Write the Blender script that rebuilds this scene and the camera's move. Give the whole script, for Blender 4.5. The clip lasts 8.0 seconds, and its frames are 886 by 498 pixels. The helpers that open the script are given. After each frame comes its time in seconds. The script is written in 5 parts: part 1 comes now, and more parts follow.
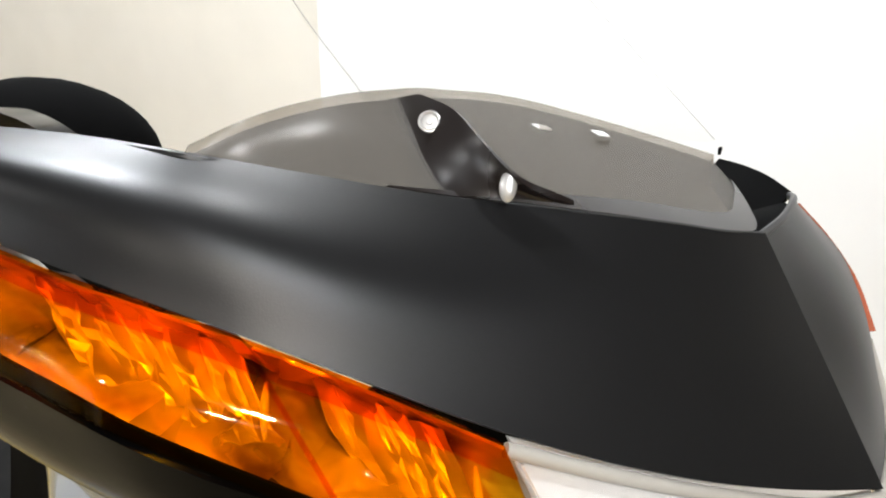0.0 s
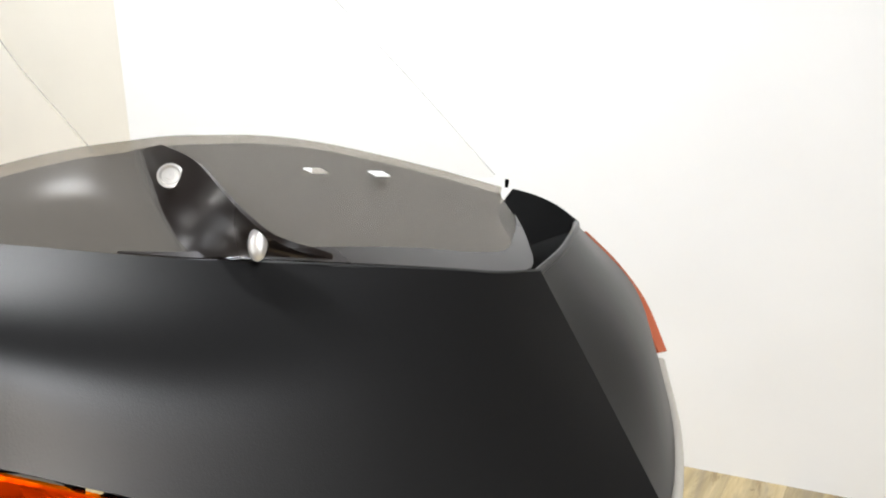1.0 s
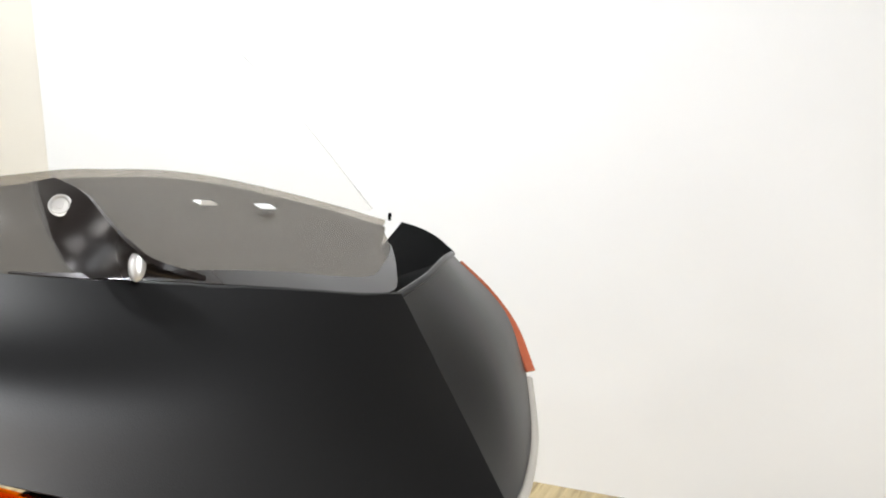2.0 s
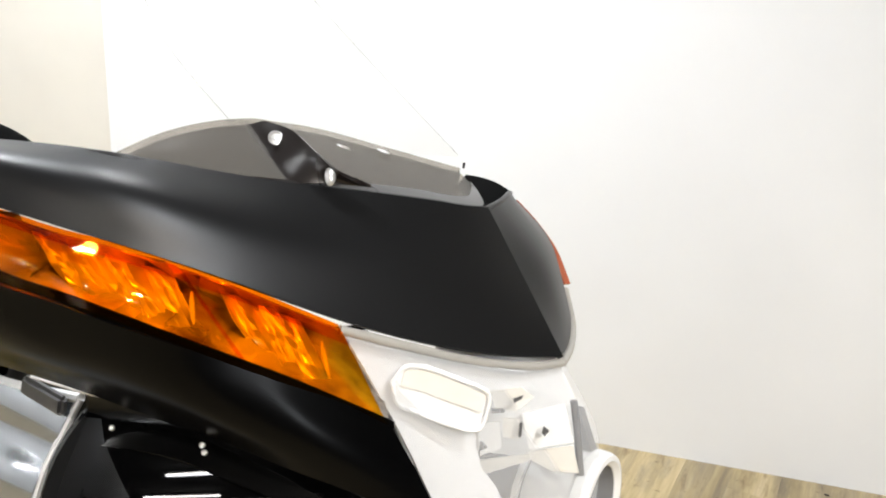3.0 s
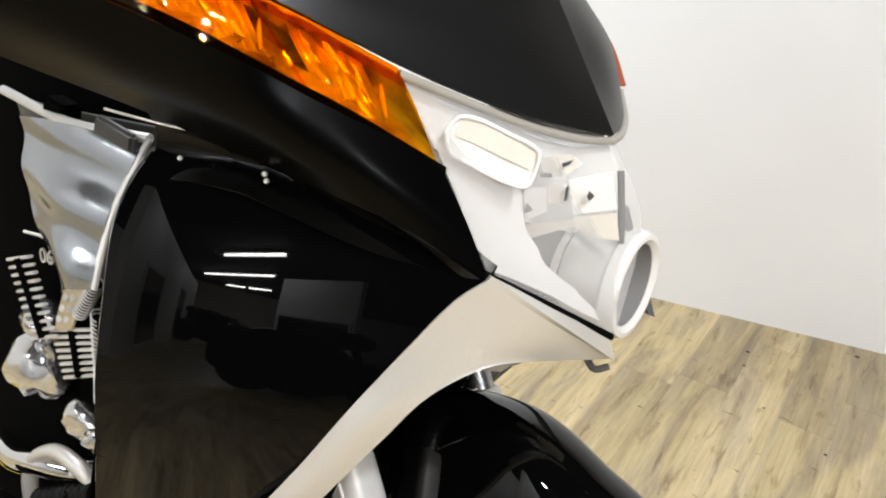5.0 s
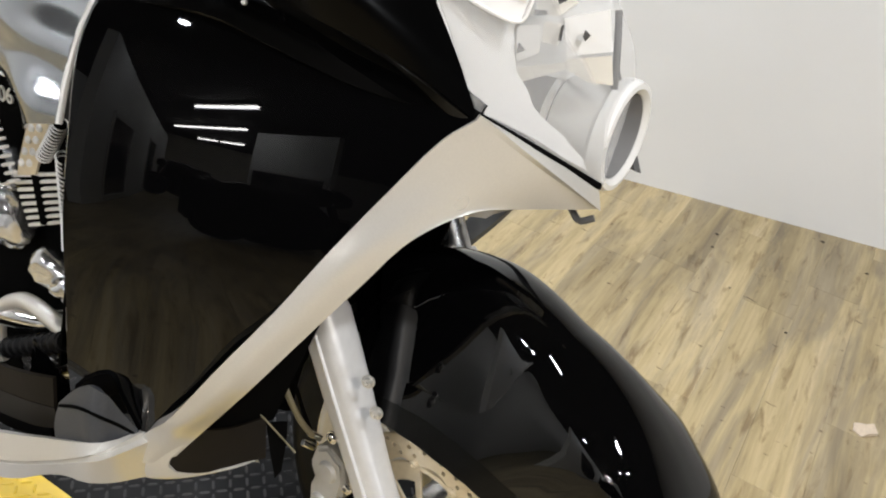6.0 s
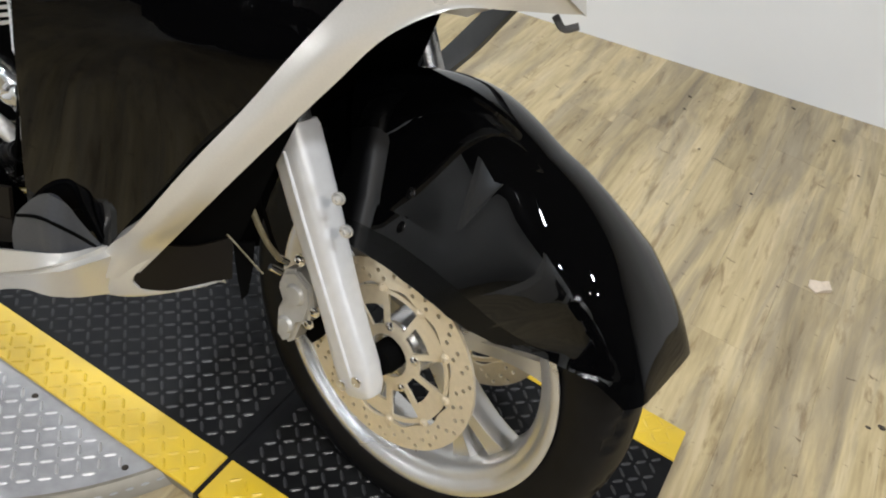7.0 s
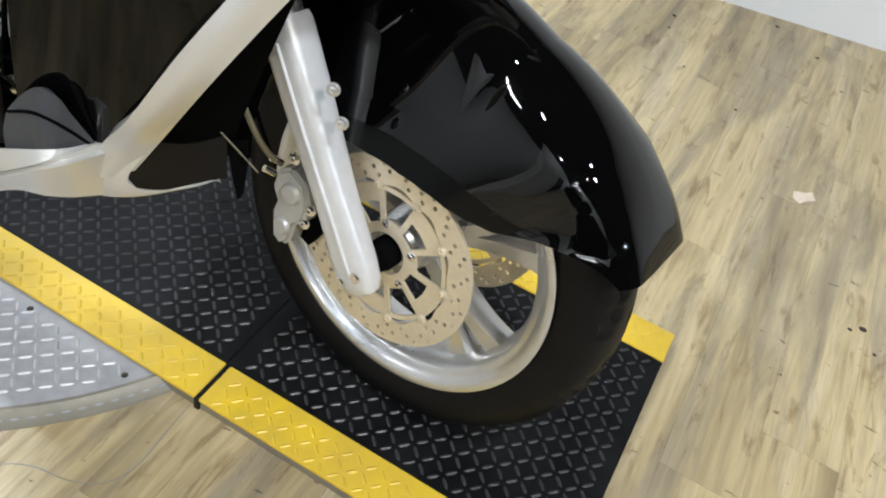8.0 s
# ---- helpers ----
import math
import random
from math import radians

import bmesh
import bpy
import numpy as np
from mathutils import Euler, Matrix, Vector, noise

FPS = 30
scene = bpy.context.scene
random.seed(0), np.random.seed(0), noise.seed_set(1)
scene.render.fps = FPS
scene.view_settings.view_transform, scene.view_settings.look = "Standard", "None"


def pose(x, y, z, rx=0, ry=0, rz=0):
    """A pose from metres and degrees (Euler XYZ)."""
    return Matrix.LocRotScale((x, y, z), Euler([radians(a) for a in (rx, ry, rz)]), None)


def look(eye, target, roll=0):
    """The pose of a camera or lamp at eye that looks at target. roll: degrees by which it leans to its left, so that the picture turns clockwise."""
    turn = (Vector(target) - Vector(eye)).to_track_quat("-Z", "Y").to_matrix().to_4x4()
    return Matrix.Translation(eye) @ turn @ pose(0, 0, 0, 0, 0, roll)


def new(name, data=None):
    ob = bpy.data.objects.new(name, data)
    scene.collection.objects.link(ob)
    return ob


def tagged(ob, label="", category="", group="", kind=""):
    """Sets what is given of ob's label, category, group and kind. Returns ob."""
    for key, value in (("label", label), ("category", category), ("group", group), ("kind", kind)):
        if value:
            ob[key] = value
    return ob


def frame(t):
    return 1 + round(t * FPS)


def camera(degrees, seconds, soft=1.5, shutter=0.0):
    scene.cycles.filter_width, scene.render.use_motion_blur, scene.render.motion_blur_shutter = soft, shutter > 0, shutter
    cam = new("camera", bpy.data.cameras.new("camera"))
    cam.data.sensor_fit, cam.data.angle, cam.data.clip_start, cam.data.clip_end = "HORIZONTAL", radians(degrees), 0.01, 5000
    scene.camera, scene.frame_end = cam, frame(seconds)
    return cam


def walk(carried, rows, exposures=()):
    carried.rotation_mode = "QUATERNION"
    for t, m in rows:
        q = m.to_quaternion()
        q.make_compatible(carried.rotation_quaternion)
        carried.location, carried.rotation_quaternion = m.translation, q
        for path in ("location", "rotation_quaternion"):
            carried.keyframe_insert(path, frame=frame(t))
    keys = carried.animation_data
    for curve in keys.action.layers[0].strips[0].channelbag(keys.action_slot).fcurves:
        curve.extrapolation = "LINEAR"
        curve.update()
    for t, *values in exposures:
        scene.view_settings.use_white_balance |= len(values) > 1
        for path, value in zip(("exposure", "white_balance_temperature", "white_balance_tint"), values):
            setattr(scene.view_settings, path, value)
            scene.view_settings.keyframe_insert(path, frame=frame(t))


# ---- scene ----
cam = camera(56.5, 8.0, soft=2.0, shutter=0.0)
PATH = [
    (0, (0.3065, -0.1652, 1.4531), (-0.3314, 0.5102, 1.0831), 0.61),
    (0.5, (0.3199, -0.1255, 1.4578), (-0.2621, 0.5997, 1.0900), 0.60),
    (1, (0.3207, -0.0996, 1.4569), (-0.1769, 0.6989, 1.1181), 0.70),
    (1.2, (0.3238, -0.0866, 1.4534), (-0.1505, 0.7304, 1.1255), 0.11),
    (2.3, (0.4275, -0.2155, 1.4823), (-0.0040, 0.6386, 1.1918), 3.02),
    (2.5, (0.4385, -0.2974, 1.4830), (-0.0031, 0.5517, 1.1932), 2.48),
    (3, (0.4691, -0.4393, 1.4843), (0.0318, 0.4081, 1.1831), 3.33),
    (3.5, (0.4903, -0.4930, 1.4783), (0.0303, 0.3371, 1.1630), 3.94),
    (4, (0.4940, -0.4931, 1.4452), (0.0332, 0.3154, 1.0792), 4.47),
    (4.2, (0.5206, -0.5014, 1.4306), (0.0440, 0.2945, 1.0572), 3.46),
    (5.3, (0.4923, -0.4941, 1.3673), (0.0742, 0.2759, 0.8853), 7.43),
    (5.5, (0.4885, -0.4936, 1.3554), (0.0911, 0.2720, 0.8495), 8.10),
    (6, (0.4921, -0.5020, 1.3263), (0.1255, 0.2451, 0.7718), 9.43),
    (6.5, (0.4973, -0.5033, 1.2867), (0.1882, 0.2205, 0.6699), 11.74),
    (7, (0.5056, -0.5236, 1.2508), (0.2380, 0.1773, 0.5896), 14.28),
    (7.5, (0.5203, -0.5462, 1.2074), (0.3012, 0.1341, 0.5080), 15.65),
    (8, (0.5208, -0.5763, 1.2025), (0.3039, 0.1011, 0.4996), 15.31),
]
walk(cam, [(t, look(eye, target, roll)) for t, eye, target, roll in PATH],
     exposures=[(0.0, 0.36, 6500, 10), (1.0, 0.32, 6500, 10), (2.5, 0.29, 6500, 10), (3.5, 0.25, 6500, 10), (4.0, 0.23, 6500, 10), (5.5, 0.08, 6500, 10), (6.5, -0.13, 6400, 10), (8.0, 0.06, 5950, 7)])

# world: an enclosed showroom, so the sky gives next to nothing
world = bpy.data.worlds.new("world")
scene.world = world
world.use_nodes = True
world.node_tree.nodes["Background"].inputs[0].default_value = (0.9, 0.93, 1.0, 1)
world.node_tree.nodes["Background"].inputs[1].default_value = 0.05

# tube lamps down the room: both ends and watts; spot lamps over the stand: x, y, watts
TUBES = ((-0.99, -10.06, 0.35, -8.03, 45), (-2.07, -16.1, 0.37, -11.7, 45), (-1.31, -18.7, -0.46, -17.6, 20), (-0.3, -17.4, 0.55, -16.3, 20), (-3.6, -3.0, -2.4, -3.0, 14))
SPOTS = ((-2.3, 1.0, 20), (-1.15, 0.45, 36), (-0.55, 0.92, 9), (1.4, -0.35, 30), (2.1, -1.2, 62, (1.0, 0.91, 0.82)), (5.2, -1.3, 88), (-0.7, -1.7, 6),
         (1.3, -2.4, 15, (1.0, 0.92, 0.82)), (-0.9, -4.3, 28))



# ---------- materials ----------
def material(name, colour, rough=0.5, metal=0.0, grain=0.0, scale=40.0, bump=0.0, bump_scale=200.0,
             coat=0.0, spec=0.5, stretch=(1, 1, 1), second=None, wear_scale=3.0, rough_var=0.08):
    """A principled material with variation at two scales, and fine relief."""
    m = bpy.data.materials.new(name)
    m.use_nodes = True
    nt = m.node_tree
    p = nt.nodes["Principled BSDF"]
    p.inputs["Metallic"].default_value = metal
    p.inputs["Coat Weight"].default_value = coat
    p.inputs["Coat Roughness"].default_value = 0.03
    p.inputs["Specular IOR Level"].default_value = spec
    tc = nt.nodes.new("ShaderNodeTexCoord")
    mp = nt.nodes.new("ShaderNodeMapping")
    mp.inputs["Scale"].default_value = stretch
    nt.links.new(tc.outputs["Object"], mp.inputs["Vector"])
    fine = nt.nodes.new("ShaderNodeTexNoise")
    fine.inputs["Scale"].default_value = scale
    fine.inputs["Detail"].default_value = 4
    wide = nt.nodes.new("ShaderNodeTexNoise")
    wide.inputs["Scale"].default_value = wear_scale
    wide.inputs["Detail"].default_value = 3
    for n in (fine, wide):
        nt.links.new(mp.outputs[0], n.inputs["Vector"])
    mix = nt.nodes.new("ShaderNodeMath")
    mix.operation = "ADD"
    nt.links.new(fine.outputs[0], mix.inputs[0])
    nt.links.new(wide.outputs[0], mix.inputs[1])
    ramp = nt.nodes.new("ShaderNodeMapRange")
    ramp.inputs["From Min"].default_value, ramp.inputs["From Max"].default_value = 0.7, 1.3
    nt.links.new(mix.outputs[0], ramp.inputs["Value"])
    col = nt.nodes.new("ShaderNodeMix")
    col.data_type = "RGBA"
    other = second or tuple(c * (1 - grain) for c in colour)
    col.inputs["A"].default_value = (*colour, 1)
    col.inputs["B"].default_value = (*other, 1)
    nt.links.new(ramp.outputs[0], col.inputs["Factor"])
    nt.links.new(col.outputs["Result"], p.inputs["Base Color"])
    rr = nt.nodes.new("ShaderNodeMapRange")
    rr.inputs["From Min"].default_value, rr.inputs["From Max"].default_value = 0.3, 0.7
    rr.inputs["To Min"].default_value = max(0.0, rough - rough_var * rough * 2)
    rr.inputs["To Max"].default_value = min(1.0, rough + rough_var * rough * 2)
    nt.links.new(wide.outputs[0], rr.inputs["Value"])
    nt.links.new(rr.outputs[0], p.inputs["Roughness"])
    if bump:
        n = nt.nodes.new("ShaderNodeTexNoise")
        n.inputs["Scale"].default_value = bump_scale
        n.inputs["Detail"].default_value = 3
        nt.links.new(mp.outputs[0], n.inputs["Vector"])
        b = nt.nodes.new("ShaderNodeBump")
        b.inputs["Strength"].default_value = bump
        b.inputs["Distance"].default_value = 0.002
        nt.links.new(n.outputs[0], b.inputs["Height"])
        nt.links.new(b.outputs[0], p.inputs["Normal"])
    return m


def film(name, colour, gloss=0.08, rough=0.03):
    """A thin clear sheet: see-through, with a glossy film by Fresnel."""
    m = bpy.data.materials.new(name)
    m.use_nodes = True
    nt = m.node_tree
    nt.nodes.remove(nt.nodes["Principled BSDF"])
    out = nt.nodes["Material Output"]
    tr = nt.nodes.new("ShaderNodeBsdfTransparent")
    tr.inputs[0].default_value = (*colour, 1)
    gl = nt.nodes.new("ShaderNodeBsdfGlossy")
    gl.inputs["Roughness"].default_value = rough
    lw = nt.nodes.new("ShaderNodeLayerWeight")
    lw.inputs["Blend"].default_value = 0.5
    pw = nt.nodes.new("ShaderNodeMath")
    pw.operation = "POWER"
    pw.inputs[1].default_value = 4.0
    nt.links.new(lw.outputs["Facing"], pw.inputs[0])
    fr = nt.nodes.new("ShaderNodeMath")
    fr.operation = "MULTIPLY_ADD"
    fr.inputs[1].default_value, fr.inputs[2].default_value = gloss * 3, gloss * 0.4
    nt.links.new(pw.outputs[0], fr.inputs[0])
    mx = nt.nodes.new("ShaderNodeMixShader")
    nt.links.new(fr.outputs[0], mx.inputs[0])
    nt.links.new(tr.outputs[0], mx.inputs[1])
    nt.links.new(gl.outputs[0], mx.inputs[2])
    nt.links.new(mx.outputs[0], out.inputs[0])
    return m


def emitter(name, colour, strength):
    m = bpy.data.materials.new(name)
    m.use_nodes = True
    p = m.node_tree.nodes["Principled BSDF"]
    p.inputs["Base Color"].default_value = (*colour, 1)
    p.inputs["Emission Color"].default_value = (*colour, 1)
    p.inputs["Emission Strength"].default_value = strength
    return m


SATIN = material("satin_black_plastic", (0.0055, 0.0055, 0.0058), 0.36, spec=0.33, grain=0.2, scale=300, bump=0.05, bump_scale=900)
GLOSS = material("gloss_black_paint", (0.0015, 0.0015, 0.0017), 0.015, grain=0.1, spec=0.18)
# same black paint as GLOSS, its reflections strengthened to brighten the fender
GLOSS_BRIGHT = material("gloss_black_paint_bright", (0.0015, 0.0015, 0.0017), 0.02, grain=0.1, spec=0.5)
MATTE = material("matte_black_plastic", (0.003, 0.003, 0.003), 0.8, grain=0.3, bump=0.1, bump_scale=800, spec=0.02)
DASH = material("grey_dash_plastic", (0.085, 0.078, 0.068), 0.55, grain=0.2, bump=0.1, bump_scale=700)
SILVER = material("silver_paint", (0.68, 0.665, 0.63), 0.32, metal=0.35, grain=0.06, scale=400, coat=0.4)
FORK = material("cast_aluminium", (0.74, 0.74, 0.74), 0.42, metal=0.25, grain=0.12, scale=60, bump=0.06)
CHROME = material("chrome", (0.85, 0.85, 0.86), 0.06, metal=1.0, grain=0.05)
STEEL = material("brake_disc_steel", (0.78, 0.69, 0.52), 0.38, metal=0.5, grain=0.12, scale=120)
RUBBER = material("tyre_rubber", (0.007, 0.007, 0.0078), 0.45, spec=0.14, grain=0.4, scale=60, bump=0.15, bump_scale=400)
AMBER = film("amber_lens", (1.0, 0.68, 0.08), 0.06, 0.03)

def dusty(name, colour, strength, gloss=0.1, haze=(0.55, 0.53, 0.49), rough=0.04):
    """Clear smoked plastic: tinted see-through sheet with a faint milky haze and a glossy film."""
    m = film(name, colour, gloss, rough)
    nt = m.node_tree
    mx = [n for n in nt.nodes if n.type == "MIX_SHADER"][0]
    out = nt.nodes["Material Output"]
    df = nt.nodes.new("ShaderNodeBsdfDiffuse")
    df.inputs[0].default_value = (*haze, 1)
    m2 = nt.nodes.new("ShaderNodeMixShader")
    m2.inputs[0].default_value = strength
    nt.links.new(mx.outputs[0], m2.inputs[1])
    nt.links.new(df.outputs[0], m2.inputs[2])
    nt.links.new(m2.outputs[0], out.inputs[0])
    return m


def plank_wood():
    """Weathered yellow-brown vinyl plank: streaks along the board, grey worn patches, dark specks."""
    m = bpy.data.materials.new("weathered_plank")
    m.use_nodes = True
    nt = m.node_tree
    N, K = nt.nodes.new, nt.links.new
    p = nt.nodes["Principled BSDF"]
    tc, oi, geo = N("ShaderNodeTexCoord"), N("ShaderNodeObjectInfo"), N("ShaderNodeNewGeometry")
    add = N("ShaderNodeMath"); add.operation = "ADD"
    K(oi.outputs["Random"], add.inputs[0]); K(geo.outputs["Random Per Island"], add.inputs[1])
    mul = N("ShaderNodeMath"); mul.operation = "MULTIPLY"; mul.inputs[1].default_value = 37.0
    K(add.outputs[0], mul.inputs[0])
    off = N("ShaderNodeVectorMath"); off.operation = "ADD"
    K(tc.outputs["Object"], off.inputs[0]); K(mul.outputs[0], off.inputs[1])
    def noise(scale, stretch, detail=4, distort=0.0, source=None, rough=0.5):
        mp = N("ShaderNodeMapping"); mp.inputs["Scale"].default_value = stretch
        K(source or off.outputs[0], mp.inputs["Vector"])
        n = N("ShaderNodeTexNoise")
        n.inputs["Scale"].default_value, n.inputs["Detail"].default_value, n.inputs["Distortion"].default_value = scale, detail, distort
        n.inputs["Roughness"].default_value = rough
        K(mp.outputs[0], n.inputs["Vector"])
        return n.outputs[0]
    def ramp(value, stops):
        r = N("ShaderNodeValToRGB")
        r.color_ramp.elements[0].position, r.color_ramp.elements[0].color = stops[0][0], (*stops[0][1], 1)
        r.color_ramp.elements[1].position, r.color_ramp.elements[1].color = stops[-1][0], (*stops[-1][1], 1)
        for pos, c in stops[1:-1]:
            r.color_ramp.elements.new(pos).color = (*c, 1)
        K(value, r.inputs[0])
        return r.outputs[0]
    def blend(a, c, f, mode="MIX"):
        x = N("ShaderNodeMix"); x.data_type = "RGBA"; x.blend_type = mode
        K(a, x.inputs["A"]); K(c, x.inputs["B"])
        if hasattr(f, "is_output"):
            K(f, x.inputs["Factor"])
        else:
            x.inputs["Factor"].default_value = f
        return x.outputs["Result"]
    streak = noise(9.0, (1.5, 0.16, 1), 8, 0.5, None, 0.62)
    fine = noise(46.0, (2.6, 0.12, 1), 5, 0.3)
    patch = noise(5.0, (2.3, 0.26, 1), 9, 0.8, geo.outputs["Position"], 0.66)
    scuff = noise(15.0, (2.0, 0.36, 1), 7, 0.5, geo.outputs["Position"], 0.66)
    speck = noise(26.0, (0.9, 2.4, 1), 3, 0.5, geo.outputs["Position"])
    base = ramp(streak, [(0.25, (0.255, 0.195, 0.108)), (0.42, (0.43, 0.343, 0.185)), (0.56, (0.535, 0.432, 0.242)), (0.78, (0.65, 0.55, 0.365))])
    grain = ramp(fine, [(0.34, (0.55, 0.50, 0.44)), (0.56, (1, 1, 1))])
    c = blend(base, grain, 0.34, "MULTIPLY")
    grey = ramp(streak, [(0.3, (0.185, 0.15, 0.10)), (0.7, (0.41, 0.345, 0.235))])
    pm = ramp(patch, [(0.46, (0, 0, 0)), (0.62, (0.85, 0.85, 0.85))])
    c = blend(c, grey, pm)
    sm = ramp(scuff, [(0.55, (1, 1, 1)), (0.66, (0.58, 0.52, 0.45))])
    c = blend(c, sm, 0.9, "MULTIPLY")
    dark = ramp(speck, [(0.69, (1, 1, 1)), (0.72, (0.25, 0.2, 0.15))])
    c = blend(c, dark, 0.8, "MULTIPLY")
    tone = N("ShaderNodeMath"); tone.operation = "FRACT"; K(mul.outputs[0], tone.inputs[0])
    c = blend(c, ramp(tone.outputs[0], [(0.0, (0.80, 0.79, 0.78)), (0.5, (0.96, 0.95, 0.93)), (1.0, (1.06, 1.05, 1.04))]), 1.0, "MULTIPLY")
    K(c, p.inputs["Base Color"])
    rr = ramp(patch, [(0.3, (0.34,) * 3), (0.7, (0.5,) * 3)])
    K(rr, p.inputs["Roughness"])
    bp = N("ShaderNodeBump"); bp.inputs["Strength"].default_value = 0.12; bp.inputs["Distance"].default_value = 0.002
    K(fine, bp.inputs["Height"]); K(bp.outputs[0], p.inputs["Normal"])
    return m


WALL = material("white_wall_paint", (0.85, 0.86, 0.87), 0.55, grain=0.03, scale=3, wear_scale=0.7, bump=0.03, bump_scale=60)
BEIGE = material("beige_wall_paint", (0.76, 0.73, 0.66), 0.6, grain=0.05, scale=3, bump=0.03, bump_scale=60)
CEIL = material("ceiling_paint", (0.03, 0.03, 0.03), 0.8, grain=0.1)
WOOD = plank_wood()
BLACKPLATE = material("black_plate_paint", (0.004, 0.004, 0.005), 0.45, grain=0.3, second=(0.012, 0.012, 0.012), scale=18, wear_scale=5, rough_var=0.15, spec=0.10)
YELLOW = material("yellow_line_paint", (0.76, 0.52, 0.025), 0.42, second=(0.64, 0.44, 0.045), scale=25, wear_scale=6, bump=0.05)
ALU = material("aluminium_plate", (0.42, 0.42, 0.43), 0.6, metal=0.2, spec=0.3, grain=0.25, scale=60, wear_scale=14, rough_var=0.02)
ALU_TREAD = material("bright_tread", (0.72, 0.72, 0.73), 0.35, metal=0.6, grain=0.15)
ALU_DIRTY = material("dusty_aluminium_edge", (0.30, 0.275, 0.225), 0.45, metal=0.25, grain=0.25, scale=30)
SMOKE = dusty("smoked_plastic", (0.62, 0.59, 0.55), 0.12, 0.02, rough=0.22)
SHIELD = film("clear_shield", (0.98, 0.98, 0.975), 0.022)
LAMP_CLEAR = dusty("clear_lamp_cover", (0.98, 0.98, 0.98), 0.16, 0.09, (0.9, 0.9, 0.89))
HAZE = dusty("hazy_shield_foot", (0.95, 0.95, 0.95), 0.15)
DARKGLASS = material("dark_window_glass", (0.01, 0.01, 0.012), 0.08, grain=0.1)
PAPER = material("torn_cardboard", (0.72, 0.60, 0.47), 0.8, grain=0.2, scale=80)
DIRT = material("dark_dirt", (0.05, 0.04, 0.03), 0.9, grain=0.3)
FRAME_WHITE = material("door_frame_paint", (0.7, 0.7, 0.68), 0.5, grain=0.05)
TUBE = emitter("lamp_tube", (1.0, 0.98, 0.95), 110.0)
SPOT = emitter("spot_face", (1.0, 0.97, 0.93), 120.0)
TRIM_GREY = material("grey_gasket", (0.40, 0.38, 0.34), 0.4, grain=0.1)



REDLENS = material("red_lens", (0.46, 0.13, 0.07), 0.15, grain=0.2, coat=0.5)
# mottled near-white to dark brown: the reflector's glints and dark reflections as colour
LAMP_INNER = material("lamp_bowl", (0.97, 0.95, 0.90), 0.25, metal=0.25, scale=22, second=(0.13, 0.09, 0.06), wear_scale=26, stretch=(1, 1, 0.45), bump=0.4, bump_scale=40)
LAMP_WHITE = material("white_lamp_plastic", (0.90, 0.90, 0.89), 0.35, grain=0.05)
PROJ = material("grey_projector", (0.36, 0.36, 0.365), 0.2, metal=0.3, grain=0.1)
BELLY = material("dull_belly_plastic", (0.010, 0.008, 0.006), 0.5, grain=0.3, scale=30, spec=0.15)
CHANNEL = material("black_moulding", (0.003, 0.003, 0.003), 0.22, grain=0.2, spec=0.2)
POLISHED = material("polished_sheet", (0.44, 0.47, 0.51), 0.15, metal=0.85, grain=0.1, scale=30, wear_scale=8, bump=0.05, bump_scale=30)
FIN = material("bright_fin_edge", (0.86, 0.86, 0.86), 0.4, metal=0.3, grain=0.05)
SILVER_BOLT = material("bright_bolt_steel", (0.74, 0.73, 0.71), 0.34, metal=0.75, grain=0.05)
CASTING = material("polished_casting", (0.84, 0.85, 0.87), 0.13, metal=0.92, grain=0.2, scale=40, bump=0.1, bump_scale=60)
LAMP_RING = material("white_lamp_ring", (0.84, 0.84, 0.83), 0.25, grain=0.05)
DISH = material("lamp_dish_metal", (0.95, 0.93, 0.88), 0.42, metal=0.9, grain=0.05)
LENS_DEEP = film("deep_orange_plastic", (1.0, 0.66, 0.2), 0.06, 0.08)
# the dark of the unlit east end, put into its wall colour
DARK_END = material("dark_end_wall", (0.09, 0.09, 0.09), 0.7, grain=0.1, scale=3)
WING = material("satin_grey_wing", (0.055, 0.058, 0.066), 0.5, grain=0.2, scale=300, spec=0.4)
TREAD_BLACK = material("worn_black_tread", (0.035, 0.035, 0.037), 0.4, grain=0.4, scale=30, spec=0.5)
CRACK = material("grey_crack", (0.30, 0.28, 0.25), 0.7, grain=0.3, scale=80)
# gloss black dulled for the side fairing, to keep the floor's reflection dark
GLOSS_DULLED = material("gloss_black_dulled", (0.0012, 0.0012, 0.0013), 0.26, grain=0.1, spec=0.09)
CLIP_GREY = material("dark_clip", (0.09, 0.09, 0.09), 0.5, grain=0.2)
SLOT_TAN = material("tan_slot", (0.82, 0.79, 0.72), 0.5, grain=0.1)
BRACKET = material("bracket_black", (0.010, 0.007, 0.006), 0.28, grain=0.2, spec=0.5)
MIRROR = material("mirror_glass", (0.06, 0.055, 0.05), 0.08, metal=1.0, grain=0.05)
RIM = material("silver_wheel_paint", (0.66, 0.66, 0.66), 0.28, metal=0.75, grain=0.08, coat=0.3)
FORK_TUBE = material("brushed_fork_tube", (0.5, 0.5, 0.5), 0.28, metal=0.9, grain=0.3, scale=20, stretch=(6, 6, 1))
CALIPER = material("caliper_paint", (0.48, 0.47, 0.44), 0.45, metal=0.3, grain=0.15, scale=70)
HOSE = material("hose_sleeve", (0.20, 0.17, 0.10), 0.3, grain=0.3)


